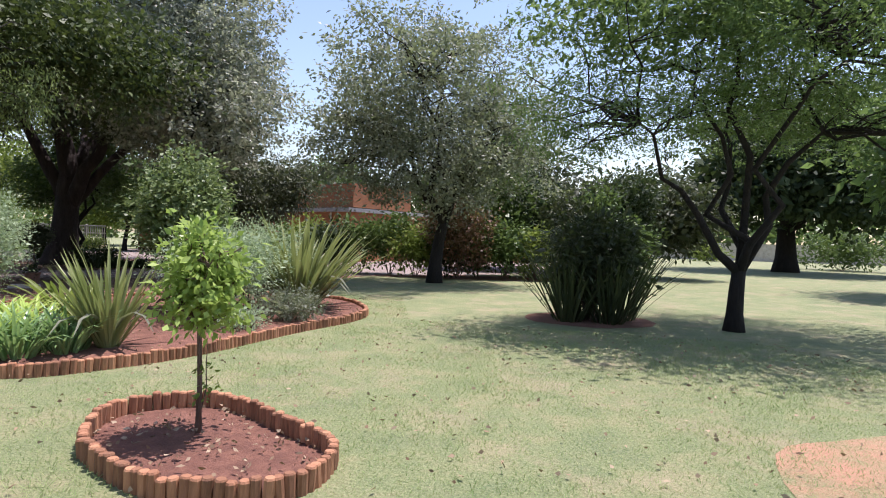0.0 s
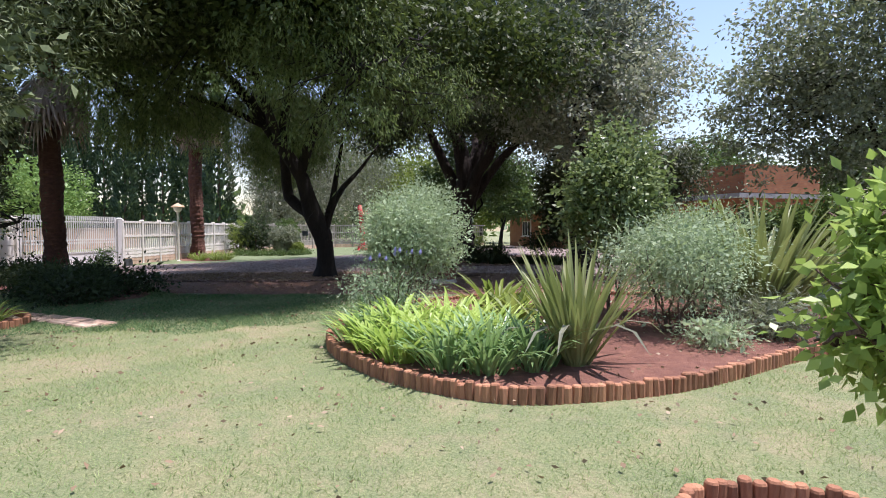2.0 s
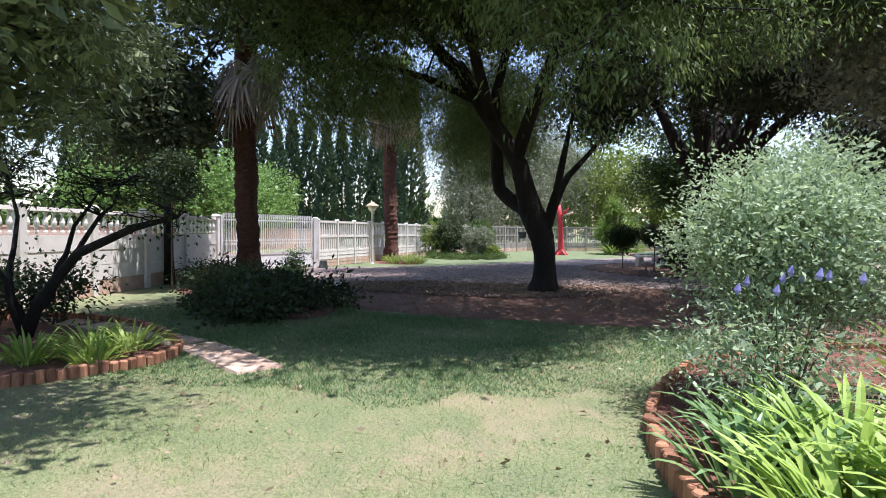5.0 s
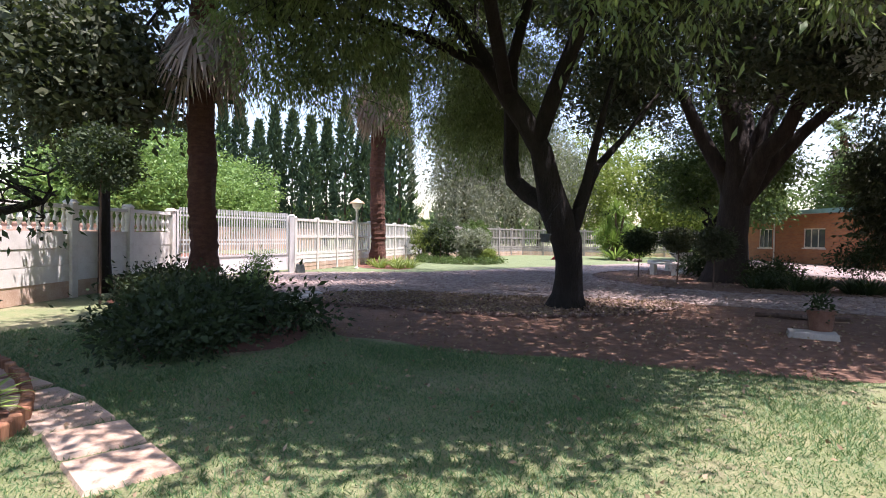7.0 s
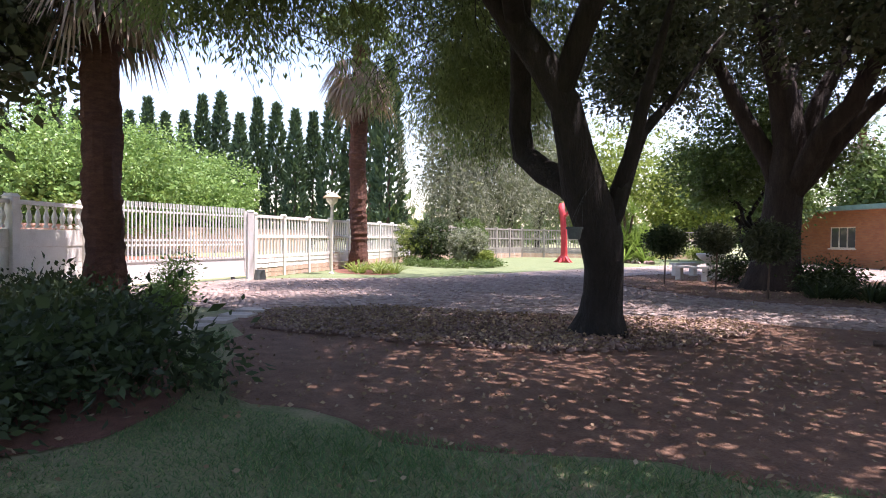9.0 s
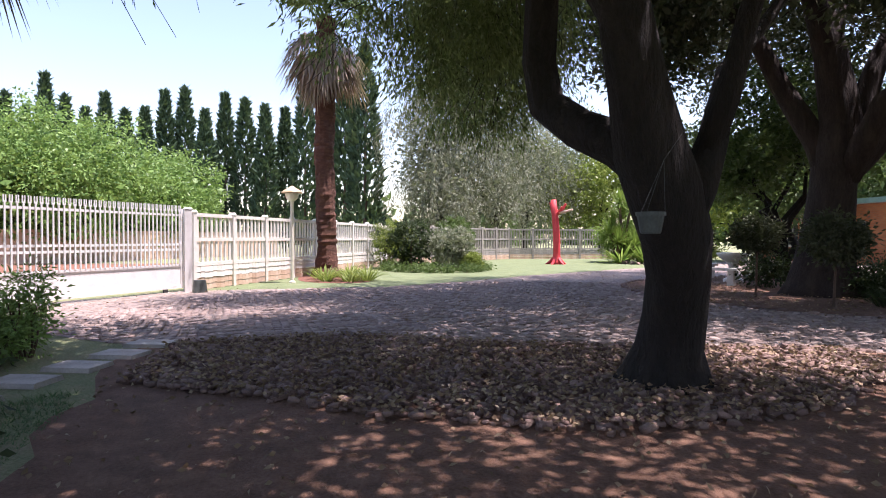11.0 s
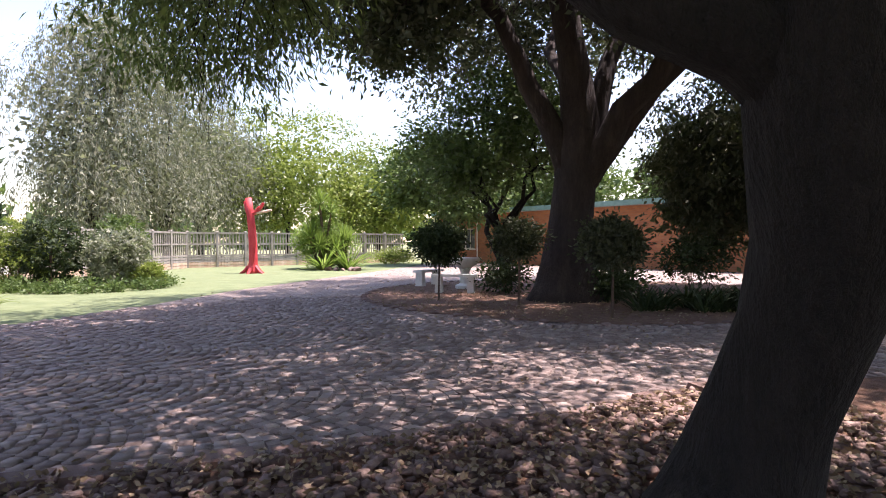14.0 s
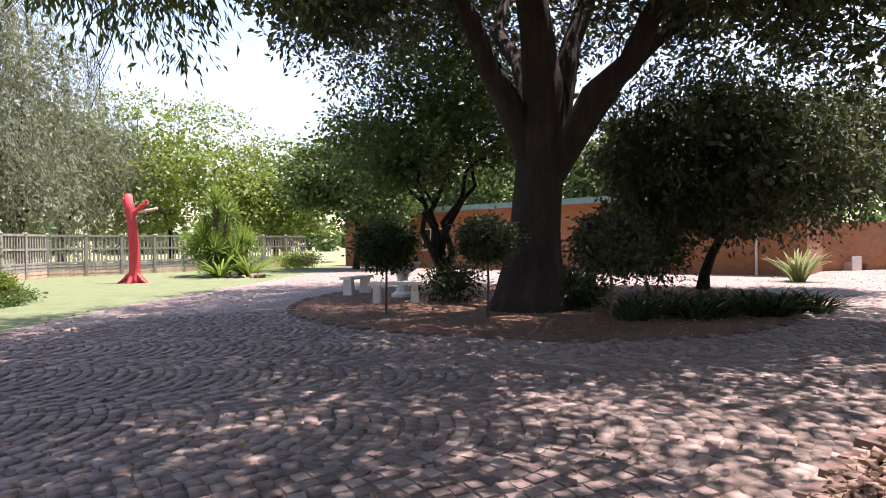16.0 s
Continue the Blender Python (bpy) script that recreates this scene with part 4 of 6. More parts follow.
simple_tree("lawn_acacia", (3.17, 13.5), "feathery green acacia with a forked trunk on the lawn", 1.15,
            [(-1.2, 0, 4.9, 3.4, 3.2, 1.7), (2.4, 0.3, 5.3, 3.4, 3.3, 2), (0, 0, 6.8, 3.2, 3.2, 1.8), (0.6, -2.4, 4.9, 2.2, 1.8, 1.0), (0.5, 2.3, 4.8, 2.5, 2, 1.2), (-2.7, -0.4, 3.9, 1.8, 1.8, 0.9), (3.8, -1.2, 3.9, 2, 2, 1)],
            LEAF_ACACIA, 0.155, (0.05, 0), 6, spread_to=0.72, sprays=950, per=70, spread=0.2, length=0.1, width=0.032, twigs=110, flat=0.4, shell=0.3, core=9000, core_leaf=0.18, core_blobs=[(0, 0, 7.4, 4.2, 4.2, 1.8), (-1.6, 0, 6.0, 3.8, 3.6, 1.2), (2.6, 0.3, 6.2, 3.8, 3.7, 1.4)])
simple_tree("feathery_conifer", (-13.6, 2.2), "tall feathery grey-green conifer with drooping sprays", 3.0,
            [(1.0, 0.6, 4.6, 3.3, 3.2, 2.4), (0.4, 0.2, 7.6, 2.8, 2.8, 2.6), (2.0, 1.9, 4.0, 1.8, 1.7, 1.7), (-1.6, 0.6, 4.2, 2, 2, 1.9), (-0.6, 2.4, 4.5, 1.9, 1.8, 2.3), (1.8, 2.9, 5.4, 1.8, 1.7, 1.4), (-2.4, 1.8, 4.2, 1.6, 1.6, 1.8), (-2.0, 5.0, 6.2, 2.7, 2.3, 1.2), (-0.4, 1.8, 3.2, 1.8, 1.6, 1.1)], LEAF_CONIFER, 0.28, (0.2, 0.1), 4,
            sprays=900, per=80, spread=0.16, length=0.1, width=0.02, droop=0.3, twigs=40, shell=0.7, core=22000, core_leaf=0.2)
simple_tree("wall_tree", (-24.6, 6.9), "dense green tree beside the street wall", 2.6, [(-0.5, -0.8, 5.4, 2.4, 2.3, 2.2), (0.2, 0.0, 4.6, 1.5, 1.5, 1.4), (1.5, 2.5, 7.7, 2.4, 2.2, 1.3)], LEAF_BIG, 0.14, (0.2, 0), 4,
            sprays=380, per=55, spread=0.34, length=0.17, width=0.085, twigs=40, core=4200, core_leaf=0.32)
simple_tree("multi_stem_tree", (-23.2, 28.3), "low multi-stemmed tree on the island", 0.5, [(-1.6, -0.4, 3.9, 1.7, 1.6, 1.2), (1.2, 0, 4.3, 1.8, 1.7, 1.4), (0, 0.5, 5.4, 2, 2, 1.2), (-0.4, -1.4, 3.4, 1.2, 1, 0.8)], LEAF_MID, 0.2, (0.05, 0), 6,
            sprays=300, per=60, spread=0.26, length=0.15, width=0.08, twigs=30, spread_to=0.75, core=900, core_leaf=0.3)
simple_tree("drooping_tree", (-16.3, 29.6), "dark drooping evergreen on the island before the house", 1.4, [(0, 0, 4.2, 3.0, 2.8, 1.6), (-1.5, -0.4, 3.3, 1.3, 1.6, 1.5), (2.2, -0.5, 3.1, 1.7, 1.7, 1.6), (0.4, -1.8, 3.2, 2.0, 1.3, 1.6), (3.6, 0.5, 4.2, 1.6, 1.6, 1.5), (-1.2, -0.6, 1.9, 1.1, 1.1, 1.3), (0.6, -0.9, 2.3, 1.0, 1.0, 1.0)], LEAF_BIG, 0.14, (0.45, 0), 6,
            sprays=620, per=62, spread=0.26, length=0.145, width=0.062, droop=0.9, twigs=50, core=7000, core_leaf=0.3)
simple_tree("corner_tree", (-31.0, 42.5), "leafy green tree at the house corner", 2.0, [(0, 0, 5.2, 3, 3, 2.6), (-2, -0.6, 5, 2, 2, 1.8), (1.6, -0.5, 3.6, 1.8, 1.8, 1.3)], LEAF_MID, 0.16, (0.3, 0), 4,
            sprays=260, per=50, spread=0.36, length=0.26, width=0.14, twigs=20, core=2500, core_leaf=0.5)
for at, blobs, leaf, lab in (((-45.8, 31.5), [(0, 0, 7, 4.0, 4.0, 5.0), (1.6, -1.4, 4, 2.2, 2.2, 2.8), (0, 1, 11, 3.2, 3.2, 3.4)], LEAF_WILLOW, "weeping grey-green tree behind the fence"),
                             ((-48, 38), [(0, 0, 7, 5.0, 5.0, 5.4), (2.4, -2, 4.2, 2.8, 2.8, 3), (-2, -3, 6, 3.4, 3.4, 4.4), (0, 0.5, 11.5, 3.6, 3.6, 3.2)], LEAF_WILLOW, "broad weeping grey-green tree behind the fence"),
                             ((-52.5, 45), [(0, 0, 7.4, 5.2, 5.2, 5.4), (3, 0, 6.4, 3.4, 3.4, 4.4)], LEAF_GREY, "tall grey-leaved tree behind the fence")):
    t = simple_tree("weeping_tree", at, lab, 2.2, blobs, leaf, 0.25, (0, 0), 5, sprays=190, per=62, spread=0.4, length=0.26, width=0.04, droop=1.5, twigs=20, flat=1.2, shell=0.5, core=5500, core_leaf=0.34)
    p, w = weep(blobs, 380, 40)
    part("hanging_sprays", leaf_soup("hanging_sprays", p, w, 0.26, 0.05, leaf), None, t, "long hanging strands of narrow leaves")
for at, s, leaf, lab in (((-48.5, 50.5), 1.5, LEAF_YELLOW, "bright yellow-green tree beyond the fence"), ((-42.5, 55), 1.15, LEAF_YELLOW, "fresh green tree behind the fence corner"), ((-52.5, 12.0), 0.95, LEAF_STREET, "leafy green street tree beyond the gate"),
                         ((-58, 17.0), 0.85, LEAF_STREET, "green street tree beyond the gate"), ((-52.5, 8.0), 1.0, LEAF_STREET, "leafy green street tree beyond the gate"), ((-47.0, -4.0), 1.0, LEAF_STREET, "leafy green street tree beyond the wall"),
                         ):
    simple_tree("leafy_tree", at, lab, 2.0 * s, [(0, 0, 5.0 * s, 4.4 * s, 4.4 * s, 3.4 * s), (2.8 * s, -1, 3.8 * s, 2.6 * s, 2.6 * s, 2.4 * s), (-2.6 * s, 1.2, 3.6 * s, 2.6 * s, 2.6 * s, 2.4 * s), (0.4, -2.6 * s, 3.4 * s, 2.6 * s, 2 * s, 2.2 * s)], leaf, 0.2, (0, 0), 4,
                sprays=310 if leaf in (LEAF_STREET, LEAF_YELLOW) else 170, per=58 if leaf == LEAF_STREET else 46, spread=0.4, length=0.24 if leaf == LEAF_STREET else 0.3, width=0.115 if leaf == LEAF_STREET else 0.15, twigs=10, shell=0.6, core=3000, core_leaf=0.5)
simple_tree("far_shade_tree", (16.8, 43.5), "large dark shade tree across the lawn", 3.0, [(0, 0, 8, 6, 6, 4.5), (-4, -2, 5.6, 3.4, 3.4, 2.6), (4.5, -2, 5.4, 3.6, 3.6, 2.6), (0, -4, 5.6, 3.6, 3, 2.4)], LEAF_DARK, 0.65, (0, 0), 5,
            sprays=420, per=45, spread=0.55, length=0.45, width=0.24, twigs=20, core=3500, core_leaf=0.9)
for at, s, lab in (((4.4, 31.5), 0.72, "dense dark green tree behind the shrub row"), ((-1.5, 34.0), 1.0, "dense dark green tree behind the shrub row")):
    simple_tree("backdrop_tree", at, lab, 2.0, [(0, 0, 4.4 * s, 3.4 * s, 3.0 * s, 2.8 * s), (2.0, -1.4, 2.8, 2.0, 1.8, 1.9), (-2.0, -1.4, 2.8, 2.0, 1.8, 1.9)], LEAF_BIG, 0.2, (0, 0), 4, sprays=260, per=46, spread=0.36, length=0.28, width=0.14, twigs=16, core=2500, core_leaf=0.5)
simple_tree("dark_lawn_tree", (-12.2, 20.3), "tall dark grey-green tree at the edge of the bare soil", 3.2, [(0, 0, 9.0, 3.0, 3.0, 4.0), (0.3, -0.4, 5.9, 3.2, 3.2, 2.5), (0.2, 0.2, 12.4, 2.1, 2.1, 2.2)], LEAF_DUSK, 0.3, (0.1, 0), 5,
            sprays=760, per=60, spread=0.2, length=0.155, width=0.072, twigs=40, core=4000, core_leaf=0.32)
for at, lab in (((-27.0, 53.0), "green tree rising behind the house"), ((-17.0, 50.0), "green tree rising behind the house"), ((-6.0, 49.0), "green tree rising behind the yard wall")):
    simple_tree("backdrop_tree", at, lab, 2.4, [(0, 0, 5.6, 4.2, 3.8, 3.0), (2.6, -1.0, 4.6, 2.4, 2.2, 2.0), (-2.6, 0.6, 4.8, 2.4, 2.2, 2.0)], LEAF_MID, 0.22, (0, 0), 4, sprays=170, per=40, spread=0.42, length=0.36, width=0.18, twigs=8, core=2200, core_leaf=0.5)
simple_tree("side_tree", (14.2, 23.5), "grey-green tree beside the lawn", 2.4, [(0, 0, 6, 3.6, 3.6, 2.8), (-2, -1, 4.6, 2, 2, 1.8), (2, -1, 4.8, 2.2, 2.2, 1.9)], LEAF_ACACIA, 0.2, (0.2, 0), 5, sprays=340, per=48, spread=0.4, length=0.26, width=0.1, twigs=40, core=2500, core_leaf=0.5)


def palm(at, label, h, r, skirt, crown_up=True):
    t = thing("fan_palm", (at[0], at[1], 0), label, "palm")
    ring_pts, ring_r = [], []
    k = int(h / 0.11)
    for i in range(k + 1):
        z = h * i / k
        ring_pts += [(0.04 * math.sin(z), 0.03 * math.cos(z * 0.8), z - 0.02)]
        ring_r += [(r * (1.5 if z < 0.3 else 1.15 if z < 0.7 else 1.0)) * (1.0 + 0.035 * (i % 2)) * random.uniform(0.95, 1.06)]
    part("trunk", Shape().tube(ring_pts, ring_r, 14, 0.14), PALM_BARK, t)

    def fans(count, rise, length, size, zz, droop):
        s, v = Shape(), []
        for i in range(count):
            yaw, a = random.uniform(0, 6.283), random.uniform(*rise)
            d = Vector((math.cos(yaw) * math.cos(a), math.sin(yaw) * math.cos(a), math.sin(a)))
            o = Vector((0, 0, zz + random.uniform(-0.5, 0.4)))
            e = o + d * length * random.uniform(0.8, 1.2)
            s.tube(bent(o, e, 0.05, 3), tapered(4, 0.03, 0.012), 5)
            side = d.cross(Vector((0, 0, 1))).normalized()
            up = side.cross(d)
            for q in range(18):
                w = (q - 8.5) / 8.5 * 1.35
                f = d * math.cos(w) + side * math.sin(w)
                tip = e + f * size * (1 - 0.25 * abs(w)) + Vector((0, 0, -droop * size * random.uniform(0.6, 1.2)))
                mid = e.lerp(tip, 0.55) + Vector((0, 0, 0.12 * size))
                c = d.cross(f)
                wv = (up.cross(f)).normalized() * size * 0.035
                v += [e, mid + wv, tip, mid - wv]
        return s, np.array([tuple(p) for p in v])
    s, v = fans(26, (-0.15, 1.2), 1.1, 1.15, h, 0.35)
    part("frond_base", s, LEAF_MID, t)
    part("green_fronds", soup("green_fronds", v, 4, LEAF_MID), None, t, "green fan fronds")
    s, v = fans(skirt, (-1.25, -0.35), 0.9, 1.1, h - 0.5, 0.75)
    part("dead_fronds", soup("dead_fronds", v, 4, LEAF_DEAD), None, t, "hanging skirt of dry brown fronds")
    return t


palm((-33.2, 17.9), "tall fan palm with a skirt of dead fronds by the fence", 8.7, 0.32, 46)
palm((-33.0, 62.0), "distant fan palm behind the house corner", 10.5, 0.28, 14)
palm((-23.7, 8.8), "fan palm with a rough brown trunk in the shaded bed", 7.2, 0.29, 26)


def cypress_mesh(h, r, seed):
    g = np.random.default_rng(seed)
    k = 2200
    z = g.random(k) ** 0.85
    prof = np.clip(np.minimum(z * 9, 1) * (1 - z ** 2.2), 0.02, 1) * r * (1 + 0.12 * np.sin(z * 30 + seed))
    a = g.random(k) * 6.283
    rr = prof * g.uniform(0.75, 1.05, k)
    p = np.stack([rr * np.cos(a), rr * np.sin(a), 0.2 + z * h], 1)
    wy = unit(np.stack([np.cos(a) * 0.5, np.sin(a) * 0.5, np.full(k, 1.0)], 1) + g.normal(size=(k, 3)) * 0.3)
    return leaf_soup("crown", p, wy, 0.6, 0.21, LEAF_CYPRESS)


first = [cypress_mesh(15.2, 0.95, 3), cypress_mesh(13.2, 0.8, 5), cypress_mesh(14.4, 0.85, 9)]
cy_trunk = Shape().tube([(0, 0, -0.05), (0, 0, 4), (0, 0, 11)], [0.16, 0.12, 0.02], 8).mesh("trunk", BARK2)
CP, CF, CR = Vector((-14.8, 9.9)), Vector((-0.819, 0.574)), Vector((0.574, 0.819))
for i in range(22):
    side = -0.86 + i * 0.0345
    depth = 52 + 2.5 * math.sin(i * 2.3) - (9 if i > 19 else 0)
    p = CP + CF * depth + CR * side * depth
    t = thing("cypress", (p.x, p.y, 0), "slender dark green cypress in the row beyond the fence", "tree", "cypress row")
    c = part("crown", first[i % 3], None, t)
    part("trunk", cy_trunk, None, t)
    sc = random.uniform(0.82, 1.04)
    t.scale = (1.25, 1.25, sc)

# far belt of trees that closes the view
belt = []
for i in range(90):
    a = 6.283 * i / 90 + random.uniform(-0.02, 0.02)
    d = random.uniform(95, 130)
    hh = random.uniform(5, 9)
    belt.append((-12 + d * math.cos(a), 18 + d * math.sin(a), hh * 0.45, random.uniform(4, 7), random.uniform(4, 7), hh * 0.6))
p, wy, _ = spray(belt, 2500, 9, 0.8, 0.4, 0.1)
tagged(new("tree_belt", leaf_soup("tree_belt", p[p[:, 2] > 0.2], wy[p[:, 2] > 0.2], 1.9, 1.3, LEAF_MID)), "far belt of green trees on the horizon", "trees", "", "stuff")
wall_far = thing("wall_far_lawn", (14, 74, 0), "pale grey wall far across the lawn", "wall", "", "structure", -8)
part("leaf", Shape().box(-8, 0, 0, 40, 0.2, 1.9).box(-8, -0.04, 1.9, 40, 0.24, 1.98), GREY_CONCRETE, wall_far)

# ---- round the lawn bed ----
def log_edge(name, poly, label, step=0.085, h=0.15, cap=345, r=0.045):
    t = thing(name, (0, 0, 0), label, "edging")
    me = [Shape().tube([(0, 0, -0.03), (0, 0, hh - 0.012), (0, 0, hh)], [r, r, r * 0.8], 8, 0.06).mesh("log", LOG) for hh in (h, h * 0.95, h * 1.04)]
    pts = [Vector(p) for p in poly]
    carry, count = 0.0, 0
    for a, b in zip(pts, pts[1:] + pts[:1]):
        d = (b - a).length
        u = carry
        while u < d and count < cap:
            p = a.lerp(b, u / d)
            ob = part("log", me[count % 3], None, t)
            ob.matrix_basis = pose(p.x + random.uniform(-0.006, 0.006), p.y + random.uniform(-0.006, 0.006), random.uniform(-0.012, 0.012), random.uniform(-4, 4), random.uniform(-4, 4), random.uniform(0, 360))
            u += step
            count += 1
        carry = u - d
    return t


log_edge("bed_edging", BED, "upright brown log stakes edging the flower bed", 0.078)
log_edge("ring_edging", RING, "ring of upright log stakes round the young tree", 0.07, 0.15, 345, 0.038)
log_edge("side_edging", SIDE_BED, "low log stakes edging the side bed", 0.09, 0.12)


def sapling():
    pts = [(0, 0, -0.05), (0.01, 0, 0.4), (-0.01, 0.01, 0.9), (0.02, 0, 1.2), (0.0, 0.02, 1.58)]
    limbs = [limb((0, 0, z), (0.33 * math.cos(a), 0.33 * math.sin(a), z + 0.3), 0.012, 0.004, 0.12, 4) for z, a in ((0.8, 0.5), (0.84, 2.4), (0.88, 4.2), (0.98, 1.3), (1.05, 3.4), (1.1, 5.5), (1.2, 0.2), (1.26, 2.6))]
    tree("lemon_sapling", (-3.42, 6.18), "young lemon tree with fresh light-green leaves", (pts, [0.024, 0.02, 0.018, 0.014, 0.006]), limbs,
         [(0, 0, 1.08, 0.32, 0.32, 0.24), (0.04, 0, 1.32, 0.3, 0.3, 0.26), (-0.05, 0.02, 1.52, 0.17, 0.17, 0.16)], LEAF_LEMON, BARK2, 120, 20, 0.07, 0.078, 0.044, 0.25, 60, 0.2, 1.0, "sapling", "", 8, 0.05)
    shoot = thing("trunk_shoots", (-3.40, 6.20, 0.03), "leafy shoots at the young tree's stem", "shoots")
    p, w, _ = spray([(0.02, 0, 0.45, 0.04, 0.04, 0.22)], 6, 9, 0.035, 0.2, 0.0)
    part("leaves", leaf_soup("leaves", p, w, 0.06, 0.024, LEAF_FRESH), None, shoot)
    part("stem", Shape().tube(bent((0, 0, -0.06), (0.04, 0.0, 0.7), 0.05, 4), tapered(5, 0.008, 0.003), 5), BARK2, shoot)


sapling()
GZ = 0.06
for i, (x, y, k, L) in enumerate([(-8.95, 8.15, 120, 0.62), (-8.35, 7.9, 130, 0.66), (-7.8, 7.75, 130, 0.66), (-8.6, 8.6, 120, 0.74), (-7.95, 8.4, 130, 0.76), (-7.35, 8.2, 130, 0.72), (-8.15, 9.1, 110, 0.8), (-7.45, 8.9, 110, 0.8), (-9.15, 8.7, 110, 0.66)]):
    clump("agapanthus", (x, y, GZ), "clump of bright green arching strap leaves" if i not in (0, 8) else "darker green arching strap-leaved clump", int(k * 0.6), L * 0.93, 0.054, LEAF_STRAP if i not in (0, 8) else LEAF_BLUE, (0.8, 1.5), (0.7, 1.9), 0.26, "plant", "agapanthus in the bed", 0, 5, True)
for x, y in ((-6.75, 7.95), (-6.95, 8.5), (-6.45, 8.35), (-7.1, 7.75)):
    clump("agapanthus", (x, y, GZ), "clump of bluish-green narrow strap leaves", 80, 0.72, 0.042, LEAF_BLUE, (0.8, 1.5), (0.7, 1.9), 0.24, "plant", "agapanthus in the bed", 0, 5, True)
clump("flax", (-6.2, 8.75, GZ), "spiky flax with stiff striped blades, a few folded", 85, 1.35, 0.062, LEAF_FLAX, (0.85, 1.5), (0.05, 0.5), 0.12, "flax", "flax plants", 7, 5, True)
clump("flax", (-5.5, 13.5, GZ), "tall broad flax with upright green blades, some folded", 150, 2.0, 0.105, LEAF_FLAX, (0.65, 1.5), (0.05, 0.6), 0.35, "flax", "flax plants", 9, 5, True)
shrub("sage_bush", (-9.75, 9.95), "rounded sage-green bush in the flower bed", 0.85, 2.2, LEAF_SAGE, 21000, 0.052, 0.02, "bush", 0.55, 0.11, "", 8, 0.5, 0.0, None, 40)
shrub("leafy_bush", (-7.45, 12.35), "tall leafy green bush behind the flax", 0.8, 3.2, LEAF_BUSH, 10500, 0.1, 0.055, "bush", 0.7, 0.15, "", 6, 0.35)
shrub("feathery_bush", (-6.1, 11.3), "soft grey-green feathery bush in the bed", 0.95, 1.65, LEAF_SAGE, 14000, 0.055, 0.016, "bush", 0.35, 0.18, "", 8, 0.3)
shrub("feathery_bush", (-6.3, 13.0), "soft green feathery bush before the flax", 0.9, 1.9, LEAF_SAGE, 12500, 0.065, 0.019, "bush", 0.1, 0.18, "", 8, 0.3)
shrub("lavender", (-4.95, 11.7), "low greyish lavender mound at the bed's edge", 0.55, 0.62, LEAF_GREY, 4500, 0.06, 0.01, "lavender", 0.05, 0.12, "", 6, 0.3)
shrub("lavender", (-5.3, 10.6), "low green herb mound on the bed's soil", 0.42, 0.4, LEAF_SAGE, 1800, 0.06, 0.012, "herb", 0.05, 0.1, "", 6, 0.3)
shrub("flowering_bush", (-9.45, 9.15), "dark low bush with violet flowers at the bed's tip", 0.6, 1.0, LEAF_SAGE, 3500, 0.05, 0.016, "bush", 0.1, 0.14)
fl = thing("violet_flowers", (-9.4, 9.15, 0.05), "few violet flower heads over the bush", "flowers")
for i in range(9):
    x, y, z = 0.1 + 0.14 * i ** 0.5 * math.cos(i * 2.4), 0.14 * i ** 0.5 * math.sin(i * 2.4), 1.12 - 0.03 * (i * 7 % 5)
    part("flower", Shape().tube([(x, y, z), (x, y, z + 0.03), (x + 0.01, y, z + 0.075)], [0.01, 0.024, 0.005], 7, 0.15), FLOWER, fl)
    part("stem", Shape().tube(bent((x * 0.2, y * 0.2, -0.05), (x, y, z + 0.004), 0.05, 4), tapered(5, 0.006, 0.003), 5), LEAF_MID, fl)
for x, y, s in ((-9.0, 11.2, 1.0), (-8.2, 10.6, 0.8)):
    clump("fern", (x, y, GZ), "yellow-green arching fern fronds in the bed", 46, 0.95 * s, 0.10, LEAF_YELLOW, (0.5, 1.3), (0.5, 1.3), 0.15, "fern")
shrub("dark_bush", (0.55, 14.1), "dark strappy bush on the lawn", 0.95, 2.2, LEAF_FLAX_DARK, 6000, 0.16, 0.03, "bush", 0.5, 0.25, "", 8, 0.3)
for x, y in ((0.1, 13.9), (0.9, 13.8), (0.5, 14.6), (1.2, 14.4)):
    clump("dark_flax", (x, y), "dark upright flax clump on the lawn", 70, 1.7, 0.05, LEAF_FLAX_DARK, (0.8, 1.5), (0.05, 0.5), 0.3, "flax", "dark flax clump")
sheet("ground_bush", wavy(rounded([(-0.8, 13.6), (0.6, 12.9), (1.9, 13.6), (1.9, 14.9), (0.4, 15.4), (-0.8, 14.9)], 2), 0.3, 0.1), 0.006, SOIL, "red soil round the dark bush", "soil")
shrub("red_leaved_bush", (-3.4, 25.2), "tall red-leaved bush behind the lawn", 1.3, 3.6, LEAF_RED, 3500, 0.16, 0.09, "bush", 0.4, 0.22)
for i in range(5):
    shrub("tall_shrub", (-1.6 + i * 1.35, 27.6 + 0.5 * math.sin(i * 1.9)), "tall leafy dark green shrub behind the lawn", 1.2, random.uniform(3.9, 5.2), (LEAF_MID, LEAF_DARK, LEAF_BIG)[i % 3], 3400, 0.22, 0.11, "shrub", 0.2, 0.26, "tall shrub row", 5)
for i in range(13):
    x = -11.5 + i * 1.25
    shrub("hedge_shrub", (x, 26.0 + 0.4 * math.sin(i * 2.1)), "mixed leafy shrub in the row behind the lawn" if i % 3 else "reddish-green leafy shrub in the row behind the lawn", random.uniform(0.8, 1.1), random.uniform(1.8, 2.8),
          (LEAF_MID, LEAF_YELLOW, LEAF_DARK, LEAF_MID)[i % 4], 1700, 0.2, 0.1, "shrub", 0.2, 0.22, "shrub row", 5)
